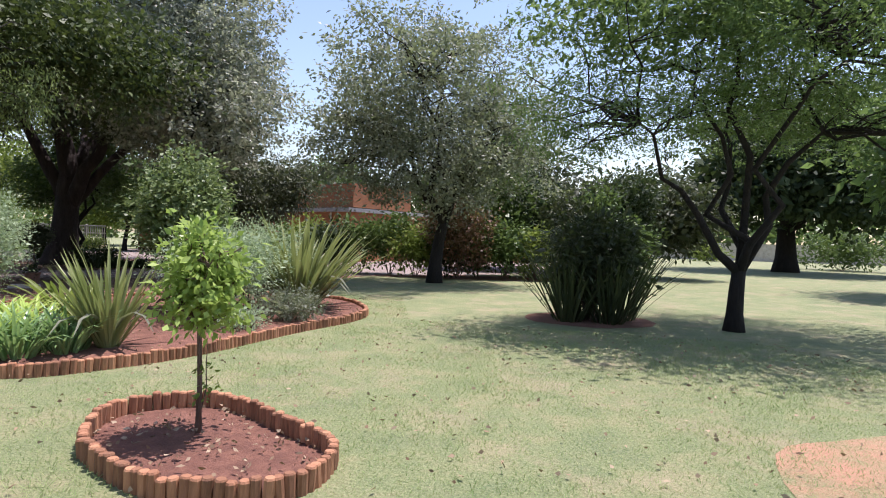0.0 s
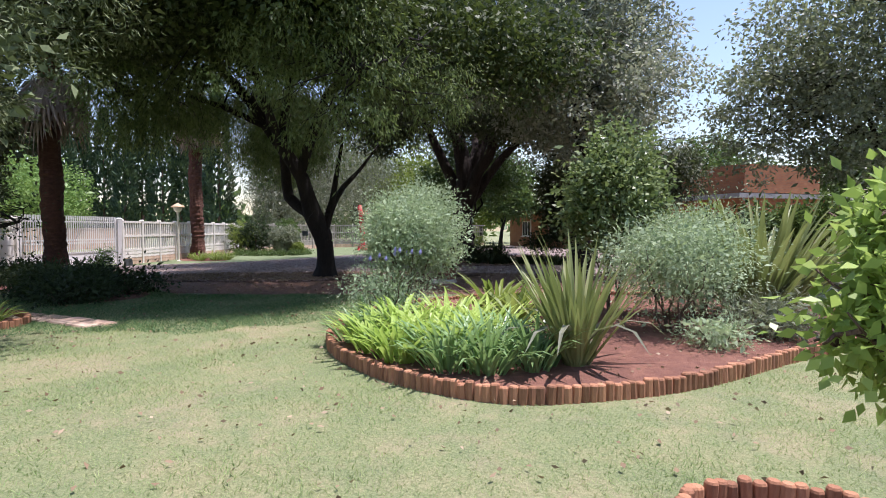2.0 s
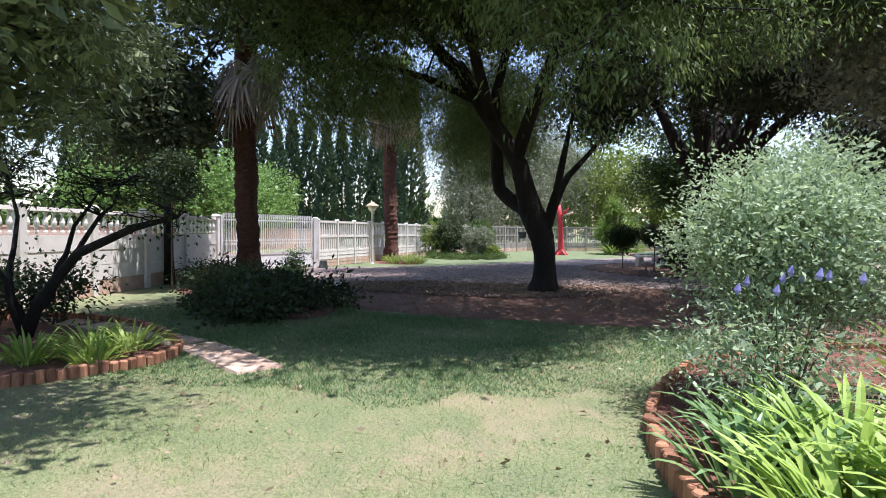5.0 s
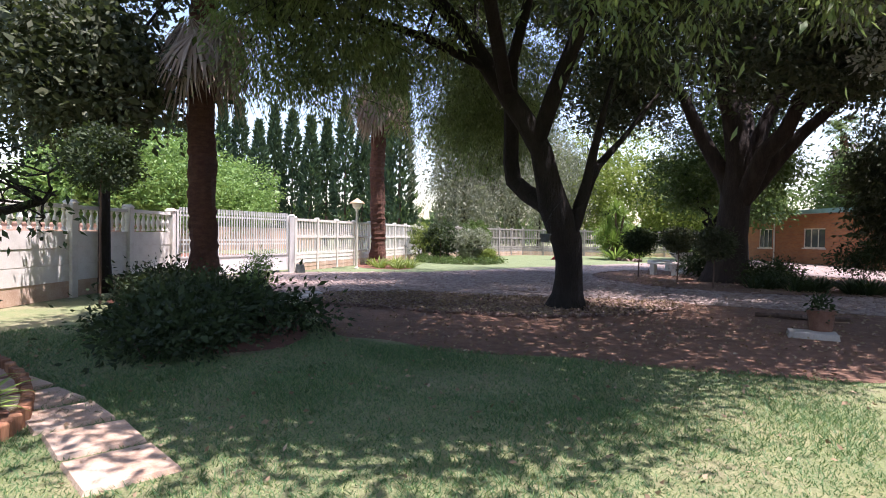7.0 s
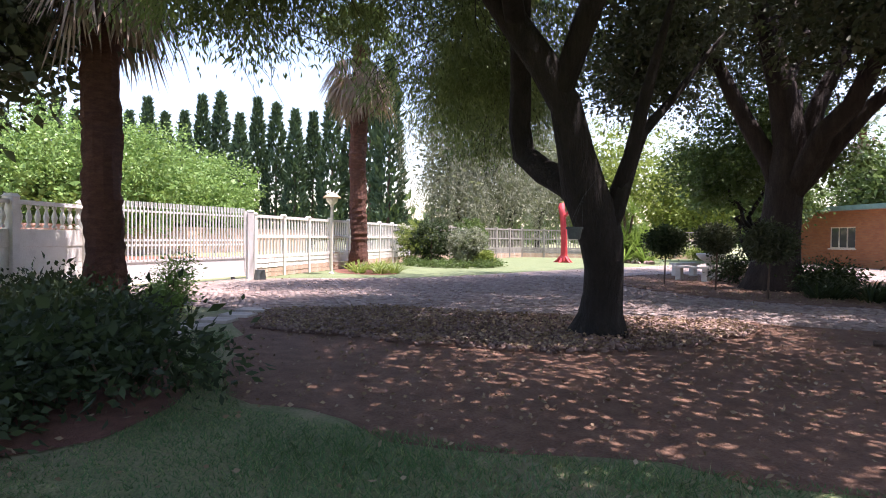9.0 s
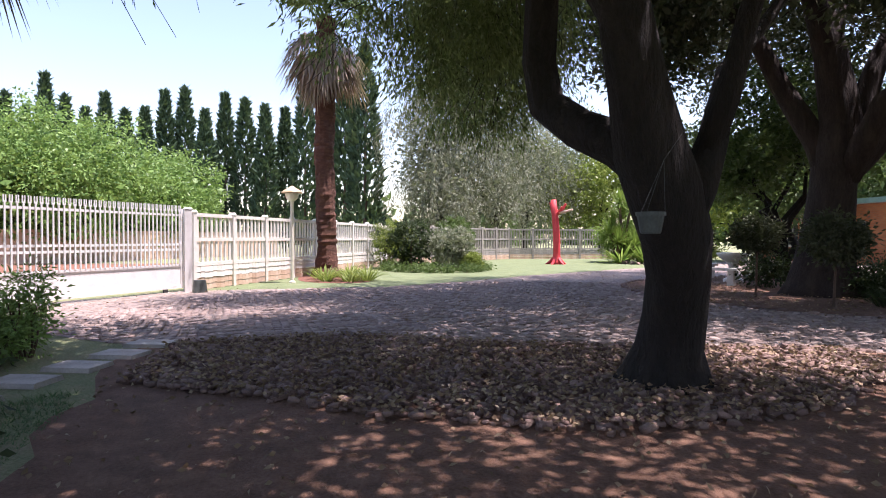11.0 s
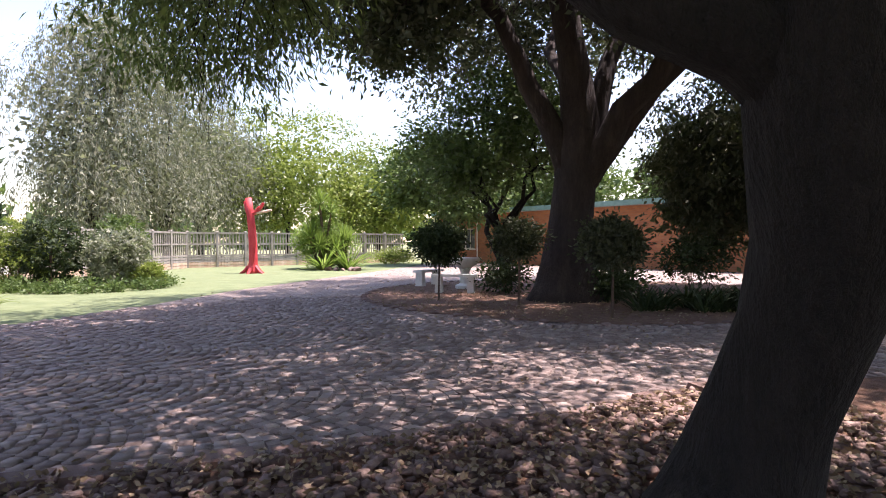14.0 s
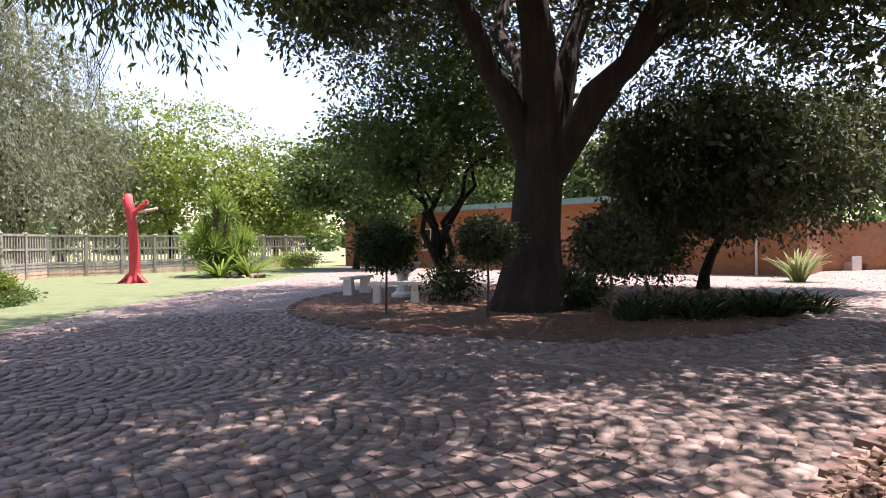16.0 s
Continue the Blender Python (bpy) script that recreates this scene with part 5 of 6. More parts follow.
shrub("far_bush", (23.4, 49.5), "wide rounded green bush across the lawn", 3.0, 3.0, LEAF_MID, 3000, 0.3, 0.14, "bush", 0.0, 0.4)
shrub("far_bush", (18.5, 66), "low yellow-green bush by the far wall", 1.8, 1.7, LEAF_YELLOW, 1500, 0.3, 0.14, "bush", 0.0, 0.4)

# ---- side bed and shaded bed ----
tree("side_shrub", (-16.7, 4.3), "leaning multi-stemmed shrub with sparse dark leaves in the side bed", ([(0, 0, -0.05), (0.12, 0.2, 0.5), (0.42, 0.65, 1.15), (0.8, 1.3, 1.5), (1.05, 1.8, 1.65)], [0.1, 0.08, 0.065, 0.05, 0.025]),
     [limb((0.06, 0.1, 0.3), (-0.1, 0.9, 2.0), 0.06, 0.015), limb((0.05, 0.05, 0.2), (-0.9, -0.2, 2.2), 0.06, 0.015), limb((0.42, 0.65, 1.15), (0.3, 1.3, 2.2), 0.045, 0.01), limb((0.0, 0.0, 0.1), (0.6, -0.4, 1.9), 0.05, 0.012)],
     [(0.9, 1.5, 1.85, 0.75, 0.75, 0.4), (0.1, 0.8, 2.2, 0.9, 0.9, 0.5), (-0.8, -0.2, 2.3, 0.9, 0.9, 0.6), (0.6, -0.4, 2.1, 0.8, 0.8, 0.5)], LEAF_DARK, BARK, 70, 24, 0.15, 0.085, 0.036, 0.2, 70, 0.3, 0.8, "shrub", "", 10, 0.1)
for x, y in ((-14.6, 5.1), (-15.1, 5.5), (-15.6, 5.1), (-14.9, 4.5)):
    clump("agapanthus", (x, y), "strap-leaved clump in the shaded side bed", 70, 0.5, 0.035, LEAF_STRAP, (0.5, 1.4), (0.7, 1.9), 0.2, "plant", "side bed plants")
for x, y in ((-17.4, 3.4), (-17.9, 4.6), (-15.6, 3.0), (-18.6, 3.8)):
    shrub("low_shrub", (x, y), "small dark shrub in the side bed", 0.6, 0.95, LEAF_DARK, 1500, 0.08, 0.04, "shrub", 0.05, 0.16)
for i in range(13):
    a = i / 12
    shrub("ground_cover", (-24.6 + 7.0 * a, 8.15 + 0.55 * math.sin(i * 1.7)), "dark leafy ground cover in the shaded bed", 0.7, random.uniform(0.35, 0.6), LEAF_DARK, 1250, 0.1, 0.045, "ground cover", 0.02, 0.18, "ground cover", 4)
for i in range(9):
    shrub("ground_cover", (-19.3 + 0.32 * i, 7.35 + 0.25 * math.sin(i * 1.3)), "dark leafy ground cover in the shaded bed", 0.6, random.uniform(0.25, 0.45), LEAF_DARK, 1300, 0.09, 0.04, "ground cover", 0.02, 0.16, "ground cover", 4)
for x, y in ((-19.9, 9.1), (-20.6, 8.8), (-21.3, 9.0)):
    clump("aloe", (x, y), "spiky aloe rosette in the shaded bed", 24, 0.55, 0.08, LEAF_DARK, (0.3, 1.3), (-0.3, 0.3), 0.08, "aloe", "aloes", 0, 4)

for x, y, r, h in ((-22.5, 9.75, 0.26, 0.95), (-22.15, 9.5, 0.3, 0.5), (-22.9, 9.6, 0.25, 0.45)):
    shrub("edge_shrub", (x, y), "small upright grey-green shrub beside the stepping slabs", r, h, LEAF_STREET, 1500, 0.06, 0.022, "shrub", 0.05, 0.09)


def lollipop(at, label, h, r, leaf, group=""):
    t = thing("standard_tree", (at[0], at[1], 0), label, "tree", group)
    part("trunk", Shape().tube([(0, 0, -0.02), (0.02, 0, h * 0.4), (0, 0.02, h - r)], [0.026, 0.021, 0.018], 8, 0.08), BARK2, t)
    p, w, _ = spray([(0, 0, h - r * 0.9, r, r, r * 0.85)], 150, 36, 0.09, 0.7, 0.05)
    part("crown", leaf_soup("crown", p, w, 0.09, 0.05, leaf), None, t, "clipped round crown")
    return t


lollipop((-22.3, 6.75), "tall thin-stemmed standard tree by the street wall", 3.3, 0.65, LEAF_DARK)
lollipop((-23.2, 23.3), "clipped ball tree on a thin stem at the island's edge", 1.75, 0.47, LEAF_DARK, "standard trees on the island")
lollipop((-21.2, 22.7), "clipped ball tree on a thin stem at the island's edge", 1.72, 0.37, LEAF_BIG, "standard trees on the island")
lollipop((-19.27, 21.6), "clipped ball tree on a thin stem at the island's edge", 1.7, 0.43, LEAF_BIG, "standard trees on the island")
for i, (x, y) in enumerate([(-31.0, 17.0), (-30.5, 17.5), (-31.3, 17.9), (-31.9, 17.2), (-30.6, 18.1), (-32.2, 18.3)]):
    clump("agapanthus", (x, y), "strap-leaved clump at the palm's foot", 45, 0.6, 0.05, LEAF_YELLOW, (0.5, 1.4), (0.6, 1.7), 0.2, "plant", "plants by the palm")

# ---- lawn by the far fence ----
def clipped_bush(at, label, r, h, leaf):
    t = thing("clipped_bush", (at[0], at[1], 0), label, "bush")
    part("stem", Shape().tube([(0, 0, -0.02), (0.02, 0, h * 0.3), (0, 0.02, h * 0.6)], [0.06, 0.05, 0.03], 7, 0.1), BARK2, t)
    p, w, _ = spray([(0, 0, h * 0.56, r, r, h * 0.44)], 300, 24, 0.05, 0.96, 0.0, 0.8)
    f = part("foliage", leaf_soup("foliage", p, w, 0.07, 0.042, leaf), None, t, "clipped dome of leaves")
    p, w, _ = spray([(0, 0, h * 0.56, r * 0.88, r * 0.88, h * 0.38)], 160, 6, 0.05, 0.95, 0.0)
    part("inner_foliage", leaf_soup("inner_foliage", p, w, 0.2, 0.11, leaf), None, f)


clipped_bush((-33.9, 23.7), "clipped domed pale grey-green bush by the fence", 0.85, 1.7, LEAF_GREY)
clipped_bush((-35.3, 22.6), "dark rounded clipped bush by the fence", 0.85, 2.0, LEAF_DARK)
clipped_bush((-35.0, 24.6), "clipped rounded green bush by the fence", 0.8, 2.1, LEAF_MID)
for x, y, r, h, leaf, lab in ((-35.8, 22.0, 0.9, 2.0, LEAF_YELLOW, "clipped layered yellow-green bush"), (-36.9, 22.4, 1.1, 1.9, LEAF_DARK, "dark round bush by the fence"),
                              (-33.0, 24.0, 0.4, 0.7, LEAF_YELLOW, "small pale leafy plant"), (-36.2, 25.3, 0.9, 1.3, LEAF_DARK, "dark low bush by the fence")):
    shrub("topiary_bush", (x, y), lab, r, h, leaf, 4800, 0.068, 0.04, "bush", 0.05, 0.045, "", 5, 0.93, 0.0)
for i in range(18):
    a = 6.283 * i / 18
    shrub("border_plant", (-34.4 + 2.1 * math.cos(a), 23.2 + 1.9 * math.sin(a)), "low green border plant round the bushes", 0.3, 0.22, LEAF_MID, 300, 0.09, 0.03, "border plant", 0.0, 0.12, "border plants", 3)


def red_stump():
    t = thing("painted_stump", (-35.5, 31.4, 0), "tall bare tree stump painted bright red", "stump")
    part("trunk", Shape().tube([(0, 0, -0.05), (0.0, 0, 0.15), (0.03, 0, 0.5), (0.02, 0, 1.2), (-0.03, 0, 2.0), (-0.12, 0, 2.7), (-0.2, 0, 3.28)], [0.34, 0.23, 0.185, 0.17, 0.165, 0.155, 0.13], 12, 0.14), RED_PAINT, t, "", True)
    for e, c in (((0.45, 0.2, 3.05), RED_PAINT), ((0.3, 0.1, 2.9), RED_PAINT), ((-0.42, 0, 3.15), RED_PAINT)):
        part("branch_stub", Shape().tube([(-0.08, 0, 2.55), ((-0.08 + e[0]) / 2, e[1] / 2, 2.65), e], [0.1, 0.085, 0.06], 8, 0.1), c, t, "short sawn branch")
    part("branch_end", Shape().tube([(0.1, 0.05, 2.62), (0.5, 0.2, 2.68), (0.8, 0.3, 2.75)], [0.07, 0.06, 0.05], 8, 0.08), BARE_WOOD, t, "pale bare branch end")
    for i in range(5):
        a = 6.28 * i / 5
        part("root", Shape().tube([(0.15 * math.cos(a), 0.15 * math.sin(a), 0.3), (0.36 * math.cos(a), 0.36 * math.sin(a), 0.08), (0.55 * math.cos(a), 0.55 * math.sin(a), -0.02)], [0.1, 0.08, 0.04], 7, 0.1), RED_PAINT, t)


red_stump()


def yucca(at, label, h, heads, L=0.7):
    t = thing("yucca", (at[0], at[1], 0), label, "yucca")
    for i in range(heads):
        a = 6.283 * i / heads
        top = Vector((0.55 * math.cos(a) * (i > 0), 0.55 * math.sin(a) * (i > 0), h * (1 - 0.13 * i)))
        part("stem", Shape().tube(bent((0.1 * math.cos(a), 0.1 * math.sin(a), -0.02), top, 0.08, 4), tapered(5, 0.09, 0.06), 8, 0.1), BARK2, t)
        s = Shape()
        for k in range(110):
            s.blade(top, random.uniform(0, 6.283), L * random.uniform(0.8, 1.1), 0.05, random.uniform(-0.6, 1.45), random.uniform(0.0, 0.5), 3)
        part("rosette", s, LEAF_FRESH, t)
    return t


yucca((-34.9, 35.6), "tall yucca with several spiky green heads on the lawn", 3.2, 6, 0.95)
yucca((-34.0, 36.2), "low yucca with spiky green heads on the lawn", 1.5, 4, 1.0)
clump("flax_lily", (-12.65, 33.35), "pale strap-leaved clump flopping against the brick wall", 64, 1.2, 0.085, LEAF_PALE, (0.95, 1.5), (0.5, 1.9), 0.2, "plant", "", 0, 6)
clump("cycad", (-34.3, 35.0), "arching cycad before the yucca", 90, 1.6, 0.08, LEAF_LEMON, (0.2, 1.3), (0.4, 1.2), 0.15, "cycad")
clump("cycad", (-33.3, 35.6), "arching cycad beside the yucca", 90, 1.7, 0.08, LEAF_FRESH, (0.2, 1.3), (0.4, 1.2), 0.15, "cycad")
shrub("lawn_shrub", (-35.4, 36.4), "fresh green leafy shrub behind the yucca", 1.4, 2.3, LEAF_FRESH, 5500, 0.16, 0.06, "shrub", 0.1, 0.2)
shrub("low_hedge", (-35.0, 43.5), "low clipped hedge at the fence's end", 1.3, 0.9, LEAF_YELLOW, 2500, 0.12, 0.06, "hedge", 0.0, 0.2)


def rock_mesh(seed, flat=0.6):
    g = random.Random(seed)
    bm = bmesh.new()
    bmesh.ops.create_icosphere(bm, subdivisions=1, radius=1.0)
    for v in bm.verts:
        v.co *= g.uniform(0.7, 1.15)
        v.co.z *= flat
    me = bpy.data.meshes.new("stone")
    bm.to_mesh(me)
    bm.free()
    return me


def chip_mesh(seed):
    """A flat broken stone with sharp edges."""
    g = random.Random(seed)
    bm = bmesh.new()
    n = g.randint(5, 7)
    for k in range(n):
        a = 6.283 * (k + g.uniform(-0.3, 0.3)) / n
        r = g.uniform(0.75, 1.2)
        for z in (-0.32, 0.32):
            q = r * g.uniform(0.72, 1.0)
            bm.verts.new((q * math.cos(a), q * math.sin(a), z * g.uniform(0.6, 1.3)))
    made = bmesh.ops.convex_hull(bm, input=bm.verts[:])
    bmesh.ops.delete(bm, geom=[v for v in made["geom_interior"] if isinstance(v, bmesh.types.BMVert)], context="VERTS")
    bmesh.ops.triangulate(bm, faces=bm.faces[:])
    me = bpy.data.meshes.new("stone")
    bm.to_mesh(me)
    bm.free()
    return me


for i in range(7):
    me = rock_mesh(100 + i)
    me.materials.append(RUBBLE)
    ob = tagged(new("garden_rock", me), "pale rock beside the yucca", "rock", "rocks by the yucca")
    s = random.uniform(0.16, 0.3)
    ob.matrix_basis = pose(-33.2 + 0.45 * i * 0.6 - 0.6, 34.7 + 0.25 * math.sin(i * 2), s * 0.3, 0, 0, i * 50) @ Matrix.Diagonal((s, s * 0.8, s, 1))


# ---- island ----
def bird_bath():
    t = thing("bird_bath", (-23.85, 26.7, 0.03), "white concrete bird bath on a pedestal", "bird bath")
    part("pedestal", Shape().lathe([(0.28, 0), (0.28, 0.08), (0.16, 0.14), (0.13, 0.45), (0.18, 0.58)], 16), WHITE_CONCRETE, t)
    part("bowl", Shape().lathe([(0.18, 0.58), (0.34, 0.68), (0.46, 0.82), (0.46, 0.86), (0.4, 0.84), (0.2, 0.74), (0.02, 0.72)], 20), WHITE_CONCRETE, t, "", True)


def bench(at, yaw):
    t = thing("garden_bench", at, "low white concrete bench slab on two blocks", "bench", "concrete benches", "", yaw)
    part("seat", Shape().box(-0.6, -0.17, 0.4, 0.6, 0.17, 0.47, 0.012), WHITE_CONCRETE, t)
    for x in (-0.42, 0.42):
        part("block", Shape().box(x - 0.09, -0.13, 0, x + 0.09, 0.13, 0.4, 0.015), WHITE_CONCRETE, t)


bird_bath()
bench((-23.6, 25.3, 0.03), 12)
bench((-25.3, 27.4, 0.03), 80)
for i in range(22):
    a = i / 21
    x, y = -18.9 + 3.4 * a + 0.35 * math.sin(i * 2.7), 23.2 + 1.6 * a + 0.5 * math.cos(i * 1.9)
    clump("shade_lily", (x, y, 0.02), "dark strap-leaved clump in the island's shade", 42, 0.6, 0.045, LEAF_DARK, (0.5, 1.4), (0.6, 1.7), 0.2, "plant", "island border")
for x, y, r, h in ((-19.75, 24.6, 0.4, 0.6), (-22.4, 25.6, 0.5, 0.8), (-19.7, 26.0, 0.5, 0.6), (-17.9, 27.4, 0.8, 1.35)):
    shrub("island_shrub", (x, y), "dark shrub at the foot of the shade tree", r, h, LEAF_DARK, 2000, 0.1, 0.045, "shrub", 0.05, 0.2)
kerb = thing("island_kerb", (0, 0, 0), "low row of rough stones round the tree island", "kerb")
for i, (x, y) in enumerate(ISLAND):
    nx, ny = ISLAND[(i + 1) % len(ISLAND)]
    k = max(1, int(math.hypot(nx - x, ny - y) / 0.3))
    for j in range(k):
        u = j / k
        me = rock_mesh(i * 7 + j, 0.5) if (i * 3 + j) < 14 else kerb.children[(i * 3 + j) % 12].data
        if not me.materials:
            me.materials.append(RUBBLE)
        ob = part("stone", me, None, kerb)
        ob.matrix_basis = pose(x + (nx - x) * u, y + (ny - y) * u, 0.03, 0, 0, random.uniform(0, 360)) @ Matrix.Diagonal((random.uniform(0.1, 0.17), 0.1, 0.09, 1))

# ---- things under the thorn tree ----
def hanging_pot():
    t = thing("hanging_pot", (-17.18, 13.25, 1.33), "small grey plastic pot hung on wires from the thorn tree", "pot")
    part("pot", Shape().lathe([(0.062, 0), (0.07, 0.012), (0.09, 0.12), (0.1, 0.12), (0.1, 0.145), (0.088, 0.145), (0.08, 0.12), (0.01, 0.115)], 16), POT_GREY, t)
    for a in (0.4, 2.5, 4.6):
        part("wire", Shape().tube([(0.092 * math.cos(a), 0.092 * math.sin(a), 0.14), (0.03, 0.1, 0.5), (0.08, 0.3, 0.75)], [0.0014, 0.0014, 0.0014], 4), POT_GREY, t)


hanging_pot()
slab = thing("stone_slab", (-13.85, 15.5, 0), "flat pale concrete slab lying on the soil", "slab", "", "", 30)
part("block", Shape().box(-0.32, -0.22, 0, 0.32, 0.22, 0.09, 0.012), GREY_CONCRETE, slab)
pot = thing("flower_pot", (-13.85, 15.75, 0.088), "dark terracotta planter with a small plant on the slab", "planter")
part("pot", Shape().lathe([(0.15, 0), (0.18, 0.26), (0.2, 0.26), (0.2, 0.31), (0.175, 0.3), (0.02, 0.27)], 14), TERRACOTTA, pot)
p, w, _ = spray([(0, 0, 0.36, 0.18, 0.18, 0.12)], 10, 16, 0.06, 0.4, 0.0)
part("plant", leaf_soup("plant", p, w, 0.09, 0.04, LEAF_DARK), None, pot)
logt = thing("fallen_timber", (-14.9, 17.3, 0.045), "weathered brown timber lying on the soil", "timber", "", "", 25)
part("pole", Shape().tube([(-0.7, 0, 0.0), (-0.25, 0.03, 0.012), (0.3, -0.02, 0.004), (0.75, 0.03, 0.03)], [0.04, 0.046, 0.044, 0.036], 10, 0.12), BARK2, logt)
part("plank", Shape().box(-0.2, 0.06, -0.045, 0.75, 0.2, -0.015, 0.004), BARE_WOOD, logt, "pale sawn plank")
for i, (x, y) in enumerate(((-20.6, 9.35), (-21.13, 9.76), (-21.55, 10.2), (-22.0, 10.62), (-22.5, 11.0))):
    t = thing("stepping_stone", (x, y, 0), "flat pale stepping slab beside the drive", "paving slab", "stepping stones", "", 48 + random.uniform(-5, 5))
    part("slab", Shape().box(-0.26, -0.18, 0, 0.26, 0.18, 0.045, 0.012), GREY_CONCRETE, t)
for i in range(9):
    t = thing("path_slab", (-13.55 - 0.62 * i, 6.55 - 0.1 * i - 0.02 * i * i, 0), "pinkish concrete slab of the side path", "paving slab", "side path", "", 9 + 3.6 * i + random.uniform(-3, 3))
    part("slab", Shape().box(-0.27, -0.26, 0, 0.27, 0.26, 0.03, 0.012), DUSTY_CONCRETE, t)
for i, (x, y, c) in enumerate(((-10.0, 39.9, LEAD), (-9.2, 40.3, TERRACOTTA), (-8.0, 40.7, GREY_CONCRETE), (-7.2, 41.2, TERRACOTTA))):
    t = thing("stored_block", (x, y, 0), ("full black refuse bag", "stack of loose red bricks", "pale board leaning over a block", "stack of brown bricks")[i] + " at the yard wall", "leftover", "leftovers", "", 20 * i)
    if i == 0:
        part("bag", Shape().tube([(0, 0, 0.0), (0.02, 0, 0.12), (0, 0.02, 0.34), (-0.02, 0, 0.5), (0, 0, 0.56), (0.01, 0, 0.66)], [0.3, 0.4, 0.36, 0.2, 0.06, 0.1], 12, 0.14), c, t, "", True)
    elif i == 2:
        part("block", Shape().box(-0.28, -0.18, 0, 0.28, 0.18, 0.36, 0.01), c, t)
        part("board", Shape().box(-0.35, -0.24, 0, 0.35, -0.2, 0.62, 0.004), WHITE_CONCRETE, t, "pale flat board")
    else:
        for k in range(8):
            part("brick", Shape().box(-0.11, -0.055, 0, 0.11, 0.055, 0.073, 0.004), c, t).matrix_basis = pose(-0.14 + 0.28 * (k % 2) + random.uniform(-0.02, 0.02), random.uniform(-0.03, 0.03), 0.075 * (k // 2), 0, 0, random.uniform(-8, 8))


# ---- grass, litter and stones ----
def scatter(poly, count, holes=()):
    xs, ys = [p[0] for p in poly], [p[1] for p in poly]
    x = rng.uniform(min(xs), max(xs), count)
    y = rng.uniform(min(ys), max(ys), count)
    k = inside(poly, x, y)
    for h in holes:
        k &= ~inside(h, x, y)
    return x[k], y[k]


SOILS = (DRIVE, DIRT, BED, RING, SIDE_BED, SHADE_BED)
NEAR = [(-4, 1.5), (2.5, 2.5), (5, 7), (3.5, 12), (-3, 13), (-4, 17), (-10, 17), (-14, 12), (-19, 9.5), (-19, 5), (-11, 3.5)]


def grass(name, poly, count, h, w, label, material=GRASS):
    x, y = scatter(poly, count, SOILS)
    n = len(x)
    a = rng.uniform(0, 6.283, n)
    tuft = 0.65 + 0.5 * np.sin(x * 2.3 + 1.1 * np.sin(y * 1.7)) * np.sin(y * 2.1)
    H = h * rng.uniform(0.5, 1.3, n) * np.clip(tuft, 0.45, 1.3)
    lx, ly = rng.normal(size=n) * 0.9 * H, rng.normal(size=n) * 0.9 * H
    v = np.zeros((n, 3, 3))
    v[:, 0] = np.stack([x - w * np.cos(a), y - w * np.sin(a), np.zeros(n)], 1)
    v[:, 1] = np.stack([x + w * np.cos(a), y + w * np.sin(a), np.zeros(n)], 1)
    v[:, 2] = np.stack([x + lx, y + ly, H], 1)
    tagged(new(name, soup(name, v.reshape(-1, 3), 3, material)), label, "grass", "", "stuff")


grass("lawn_grass", NEAR, 390000, 0.038, 0.003, "short mown grass blades of the lawn")
grass("shade_grass", wavy([(-19, 5), (-13.2, 5.4), (-11.4, 7.6), (-10.6, 9.8), (-12.5, 13), (-17, 10.2), (-20.5, 10.2), (-20.5, 7)], 0.25, 0.6), 130000, 0.055, 0.0045, "longer lush grass, darkened to deepen the tree shade", LUSH_SHADE_GRASS)


def litter(name, poly, count, label, holes=(), z=0.03):
    x, y = scatter(poly, count, holes)
    n = len(x)
    wy = unit(np.stack([rng.normal(size=n), rng.normal(size=n), rng.normal(size=n) * 0.25], 1))
    tagged(new(name, leaf_soup(name, np.stack([x, y, np.full(n, z) + rng.uniform(0, 0.015, n)], 1), wy, 0.055, 0.03, LEAF_FALLEN)), label, "leaf litter", "", "stuff")


litter("lawn_litter", NEAR, 3600, "dry leaves scattered on the lawn", SOILS[:2])
litter("soil_litter", DIRT, 7000, "dry leaves strewn over the red soil", (), 0.02)
litter("island_litter", ISLAND, 4500, "dry leaves strewn over the island", (), 0.05)
litter("drive_litter", DRIVE, 9000, "dry leaves scattered on the driveway", (ISLAND,), 0.035)
litter("bed_litter", BED, 900, "dry leaves and bark bits on the bed's soil", (), 0.085)
litter("ring_litter", RING, 260, "dry leaves on the soil round the young tree", (), 0.045)

# loose stones under the thorn tree
RUB = [(-22.4, 11.2), (-20.6, 10.45), (-19.7, 11.1), (-18.4, 11.9), (-17.2, 13.0), (-16.6, 14.6), (-16.8, 16.6), (-17.5, 17.6), (-18.3, 16.7), (-19.0, 15.7), (-19.95, 14.8), (-20.85, 14.0), (-21.9, 13.1)]
stones = thing("loose_stones", (0, 0, 0), "heap of loose broken stones under the thorn tree", "stones")
rocks = [chip_mesh(500 + i) for i in range(14)]
for me in rocks:
    me.materials.append(RUBBLE)
x, y = scatter(RUB, 9800)
ok = (np.hypot(x + 17.9, y - 14.5) > 0.42)
x, y = x[ok], y[ok]
order = np.argsort(np.hypot(x + 18.6, y - 13.6))
base_v = [np.array([v.co[:] for v in me.vertices]) for me in rocks]
base_f = [np.array([p.vertices[:] for p in me.polygons]) for me in rocks]
corners, faces = [], []
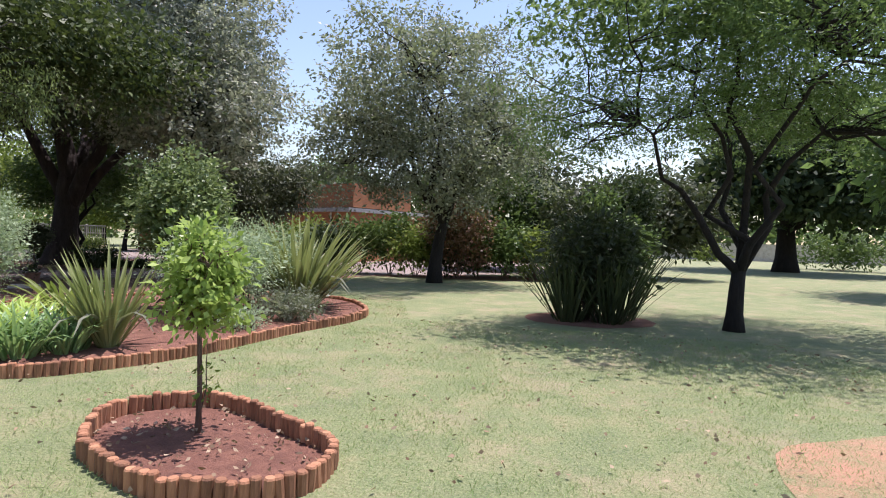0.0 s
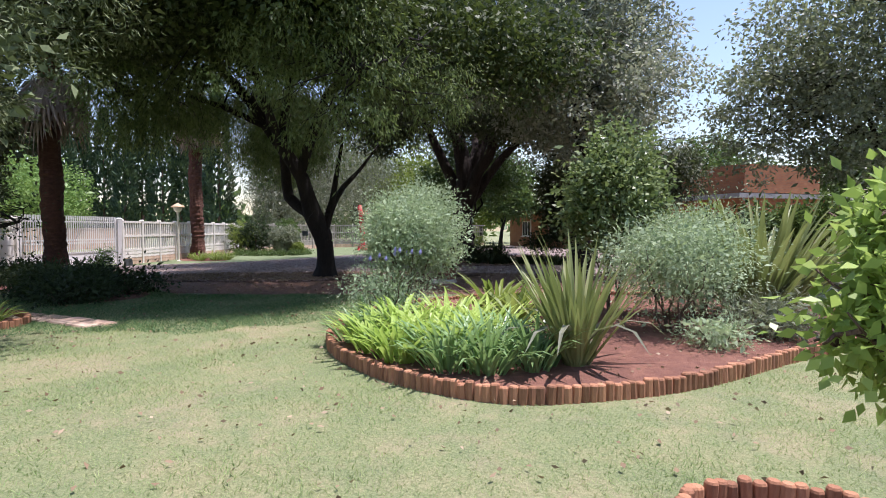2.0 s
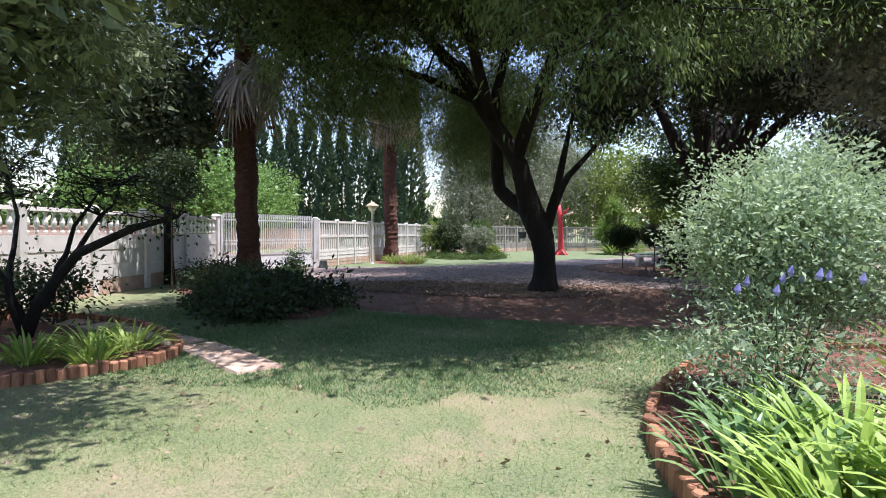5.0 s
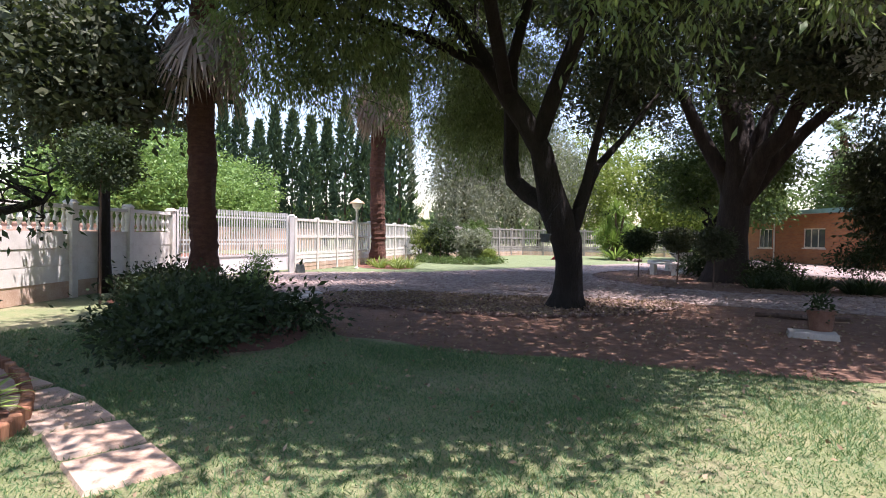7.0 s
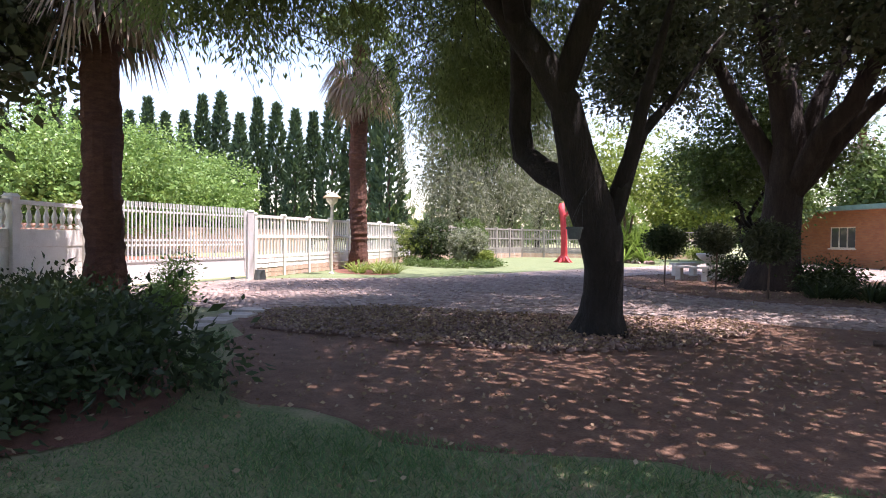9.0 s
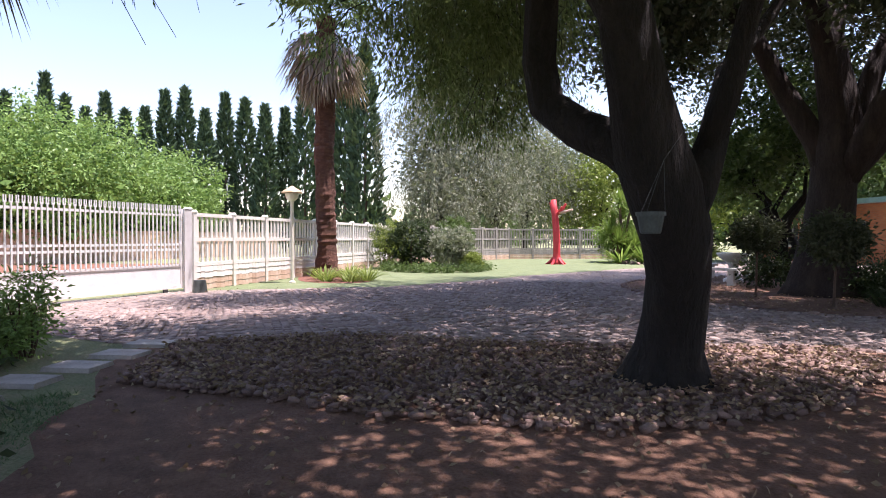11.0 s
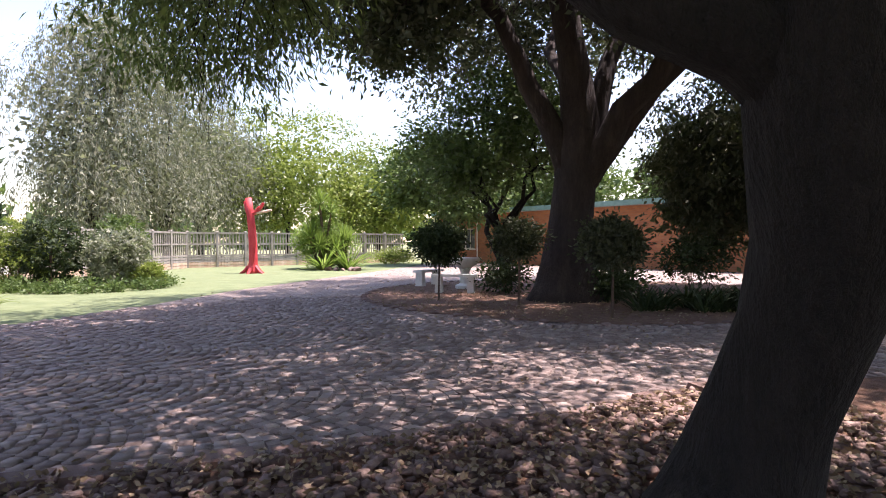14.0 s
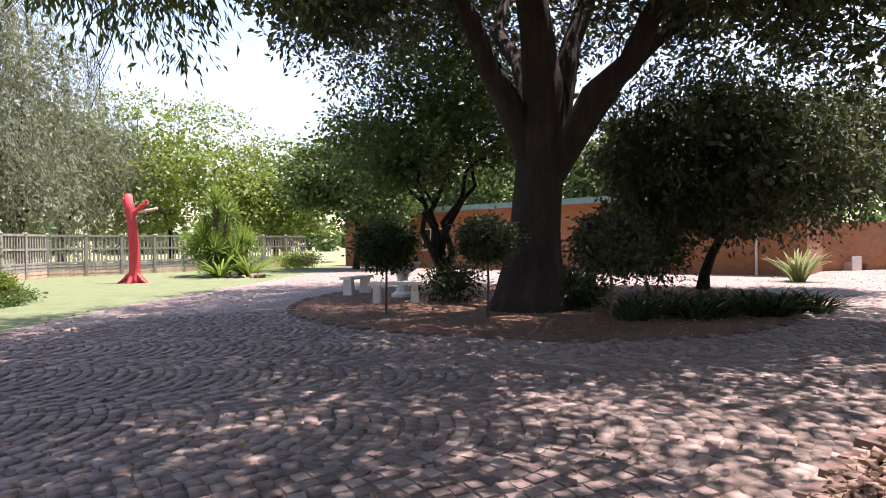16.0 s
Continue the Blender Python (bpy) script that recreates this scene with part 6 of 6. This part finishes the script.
for j, i in enumerate(order):
    s = random.uniform(0.026, 0.056)
    m = pose(x[i], y[i], s * 0.35 + random.uniform(0, 0.03), random.uniform(-22, 22), random.uniform(-22, 22), random.uniform(0, 360)) @ Matrix.Diagonal((s * 1.2, s * 0.85, s, 1))
    if j < 290:
        part("stone", rocks[j % 14], None, stones).matrix_basis = m
    else:
        k = j % 14
        r = np.array(m)
        corners.append(base_v[k] @ r[:3, :3].T + r[:3, 3])
        faces.append(base_f[k])
rest = part("stone_bed", solids("stone_bed", corners, faces, RUBBLES), None, stones)
rest["kind"] = "stuff"

litter("stone_litter", RUB, 12000, "dry leaves caught among the loose stones", (), 0.06)

# stone edge between the drive and the loose stones
edge = thing("drive_edging", (0, 0, 0), "low row of worn edging blocks along the drive", "edging")
block = [Shape().box(-0.155, -0.1, -0.02, 0.155, 0.1, 0.04 + 0.005 * k, 0.01).mesh("block", RUBBLE) for k in range(3)]
line = [Vector(p) for p in ((-22.5, 11.0), (-21.85, 13.15), (-20.8, 14.05), (-19.9, 14.85), (-18.95, 15.75), (-18.25, 16.75), (-17.4, 17.75))]
count = 0
for a, b in zip(line, line[1:]):
    k = int((b - a).length / 0.315)
    for j in range(k):
        q = a.lerp(b, (j + 0.5) / k)
        part("block", block[count % 3], None, edge).matrix_basis = pose(q.x, q.y, random.uniform(-0.01, 0.006), random.uniform(-4, 4), random.uniform(-4, 4), math.degrees(math.atan2(b.y - a.y, b.x - a.x)) + random.uniform(-4, 4))
        count += 1

# setts laid in fans over the near part of the drive
setts = thing("paving_setts", (0, 0, 0), "worn grey-pink stone setts laid in fans", "paving", "", "structure")
sett = [Shape().box(-0.058, -0.056, -0.02, 0.058, 0.056, 0.026 + 0.004 * k, 0.009).mesh("sett", STONE) for k in range(4)]
spots = []
YAW = radians(-76)
for c in range(-8, 9):
    for j in range(-90, 90):
        for q in range(-7, 8):
            a = q * 0.128 + (0.064 if j % 2 else 0)
            lx, ly = c * 1.56 + 1.0 * math.sin(a), j * 0.124 + 1.0 * math.cos(a)
            if abs(lx - c * 1.56) < 0.78:
                spots.append((-21 + lx * math.cos(YAW) - ly * math.sin(YAW), 17 + lx * math.sin(YAW) + ly * math.cos(YAW), YAW - a))
spots = np.array(spots)
ok = inside(DRIVE, spots[:, 0], spots[:, 1]) & ~inside(ISLAND, spots[:, 0], spots[:, 1]) & (np.hypot(spots[:, 0] + 20.5, spots[:, 1] - 17) < 8.5)
spots = spots[ok]
order = np.argsort(np.hypot(spots[:, 0] + 20.2, spots[:, 1] - 15.6))
base_v = [np.array([v.co[:] for v in me.vertices]) for me in sett]
quads = np.array([p.vertices[:] for p in sett[0].polygons])
nearby, far = order[:290], order[290:]
for i in nearby:
    ob = part("sett", sett[i % 4], None, setts)
    ob.matrix_basis = pose(spots[i, 0], spots[i, 1], random.uniform(-0.014, -0.007), random.uniform(-3, 3), random.uniform(-3, 3), math.degrees(spots[i, 2]) + random.uniform(-6, 6)) @ Matrix.Diagonal((random.uniform(0.85, 1.08), random.uniform(0.85, 1.05), 1, 1))
corners, faces = [], []
for i in far:
    r = np.array(pose(spots[i, 0], spots[i, 1], random.uniform(-0.014, -0.007), random.uniform(-3, 3), random.uniform(-3, 3), math.degrees(spots[i, 2]) + random.uniform(-6, 6)) @ Matrix.Diagonal((random.uniform(0.85, 1.08), random.uniform(0.85, 1.05), 1, 1)))
    corners.append(base_v[i % 4] @ r[:3, :3].T + r[:3, 3])
    faces.append(quads)
rest = part("sett_field", solids("sett_field", corners, faces, STONES), None, setts)
rest["kind"] = "stuff"
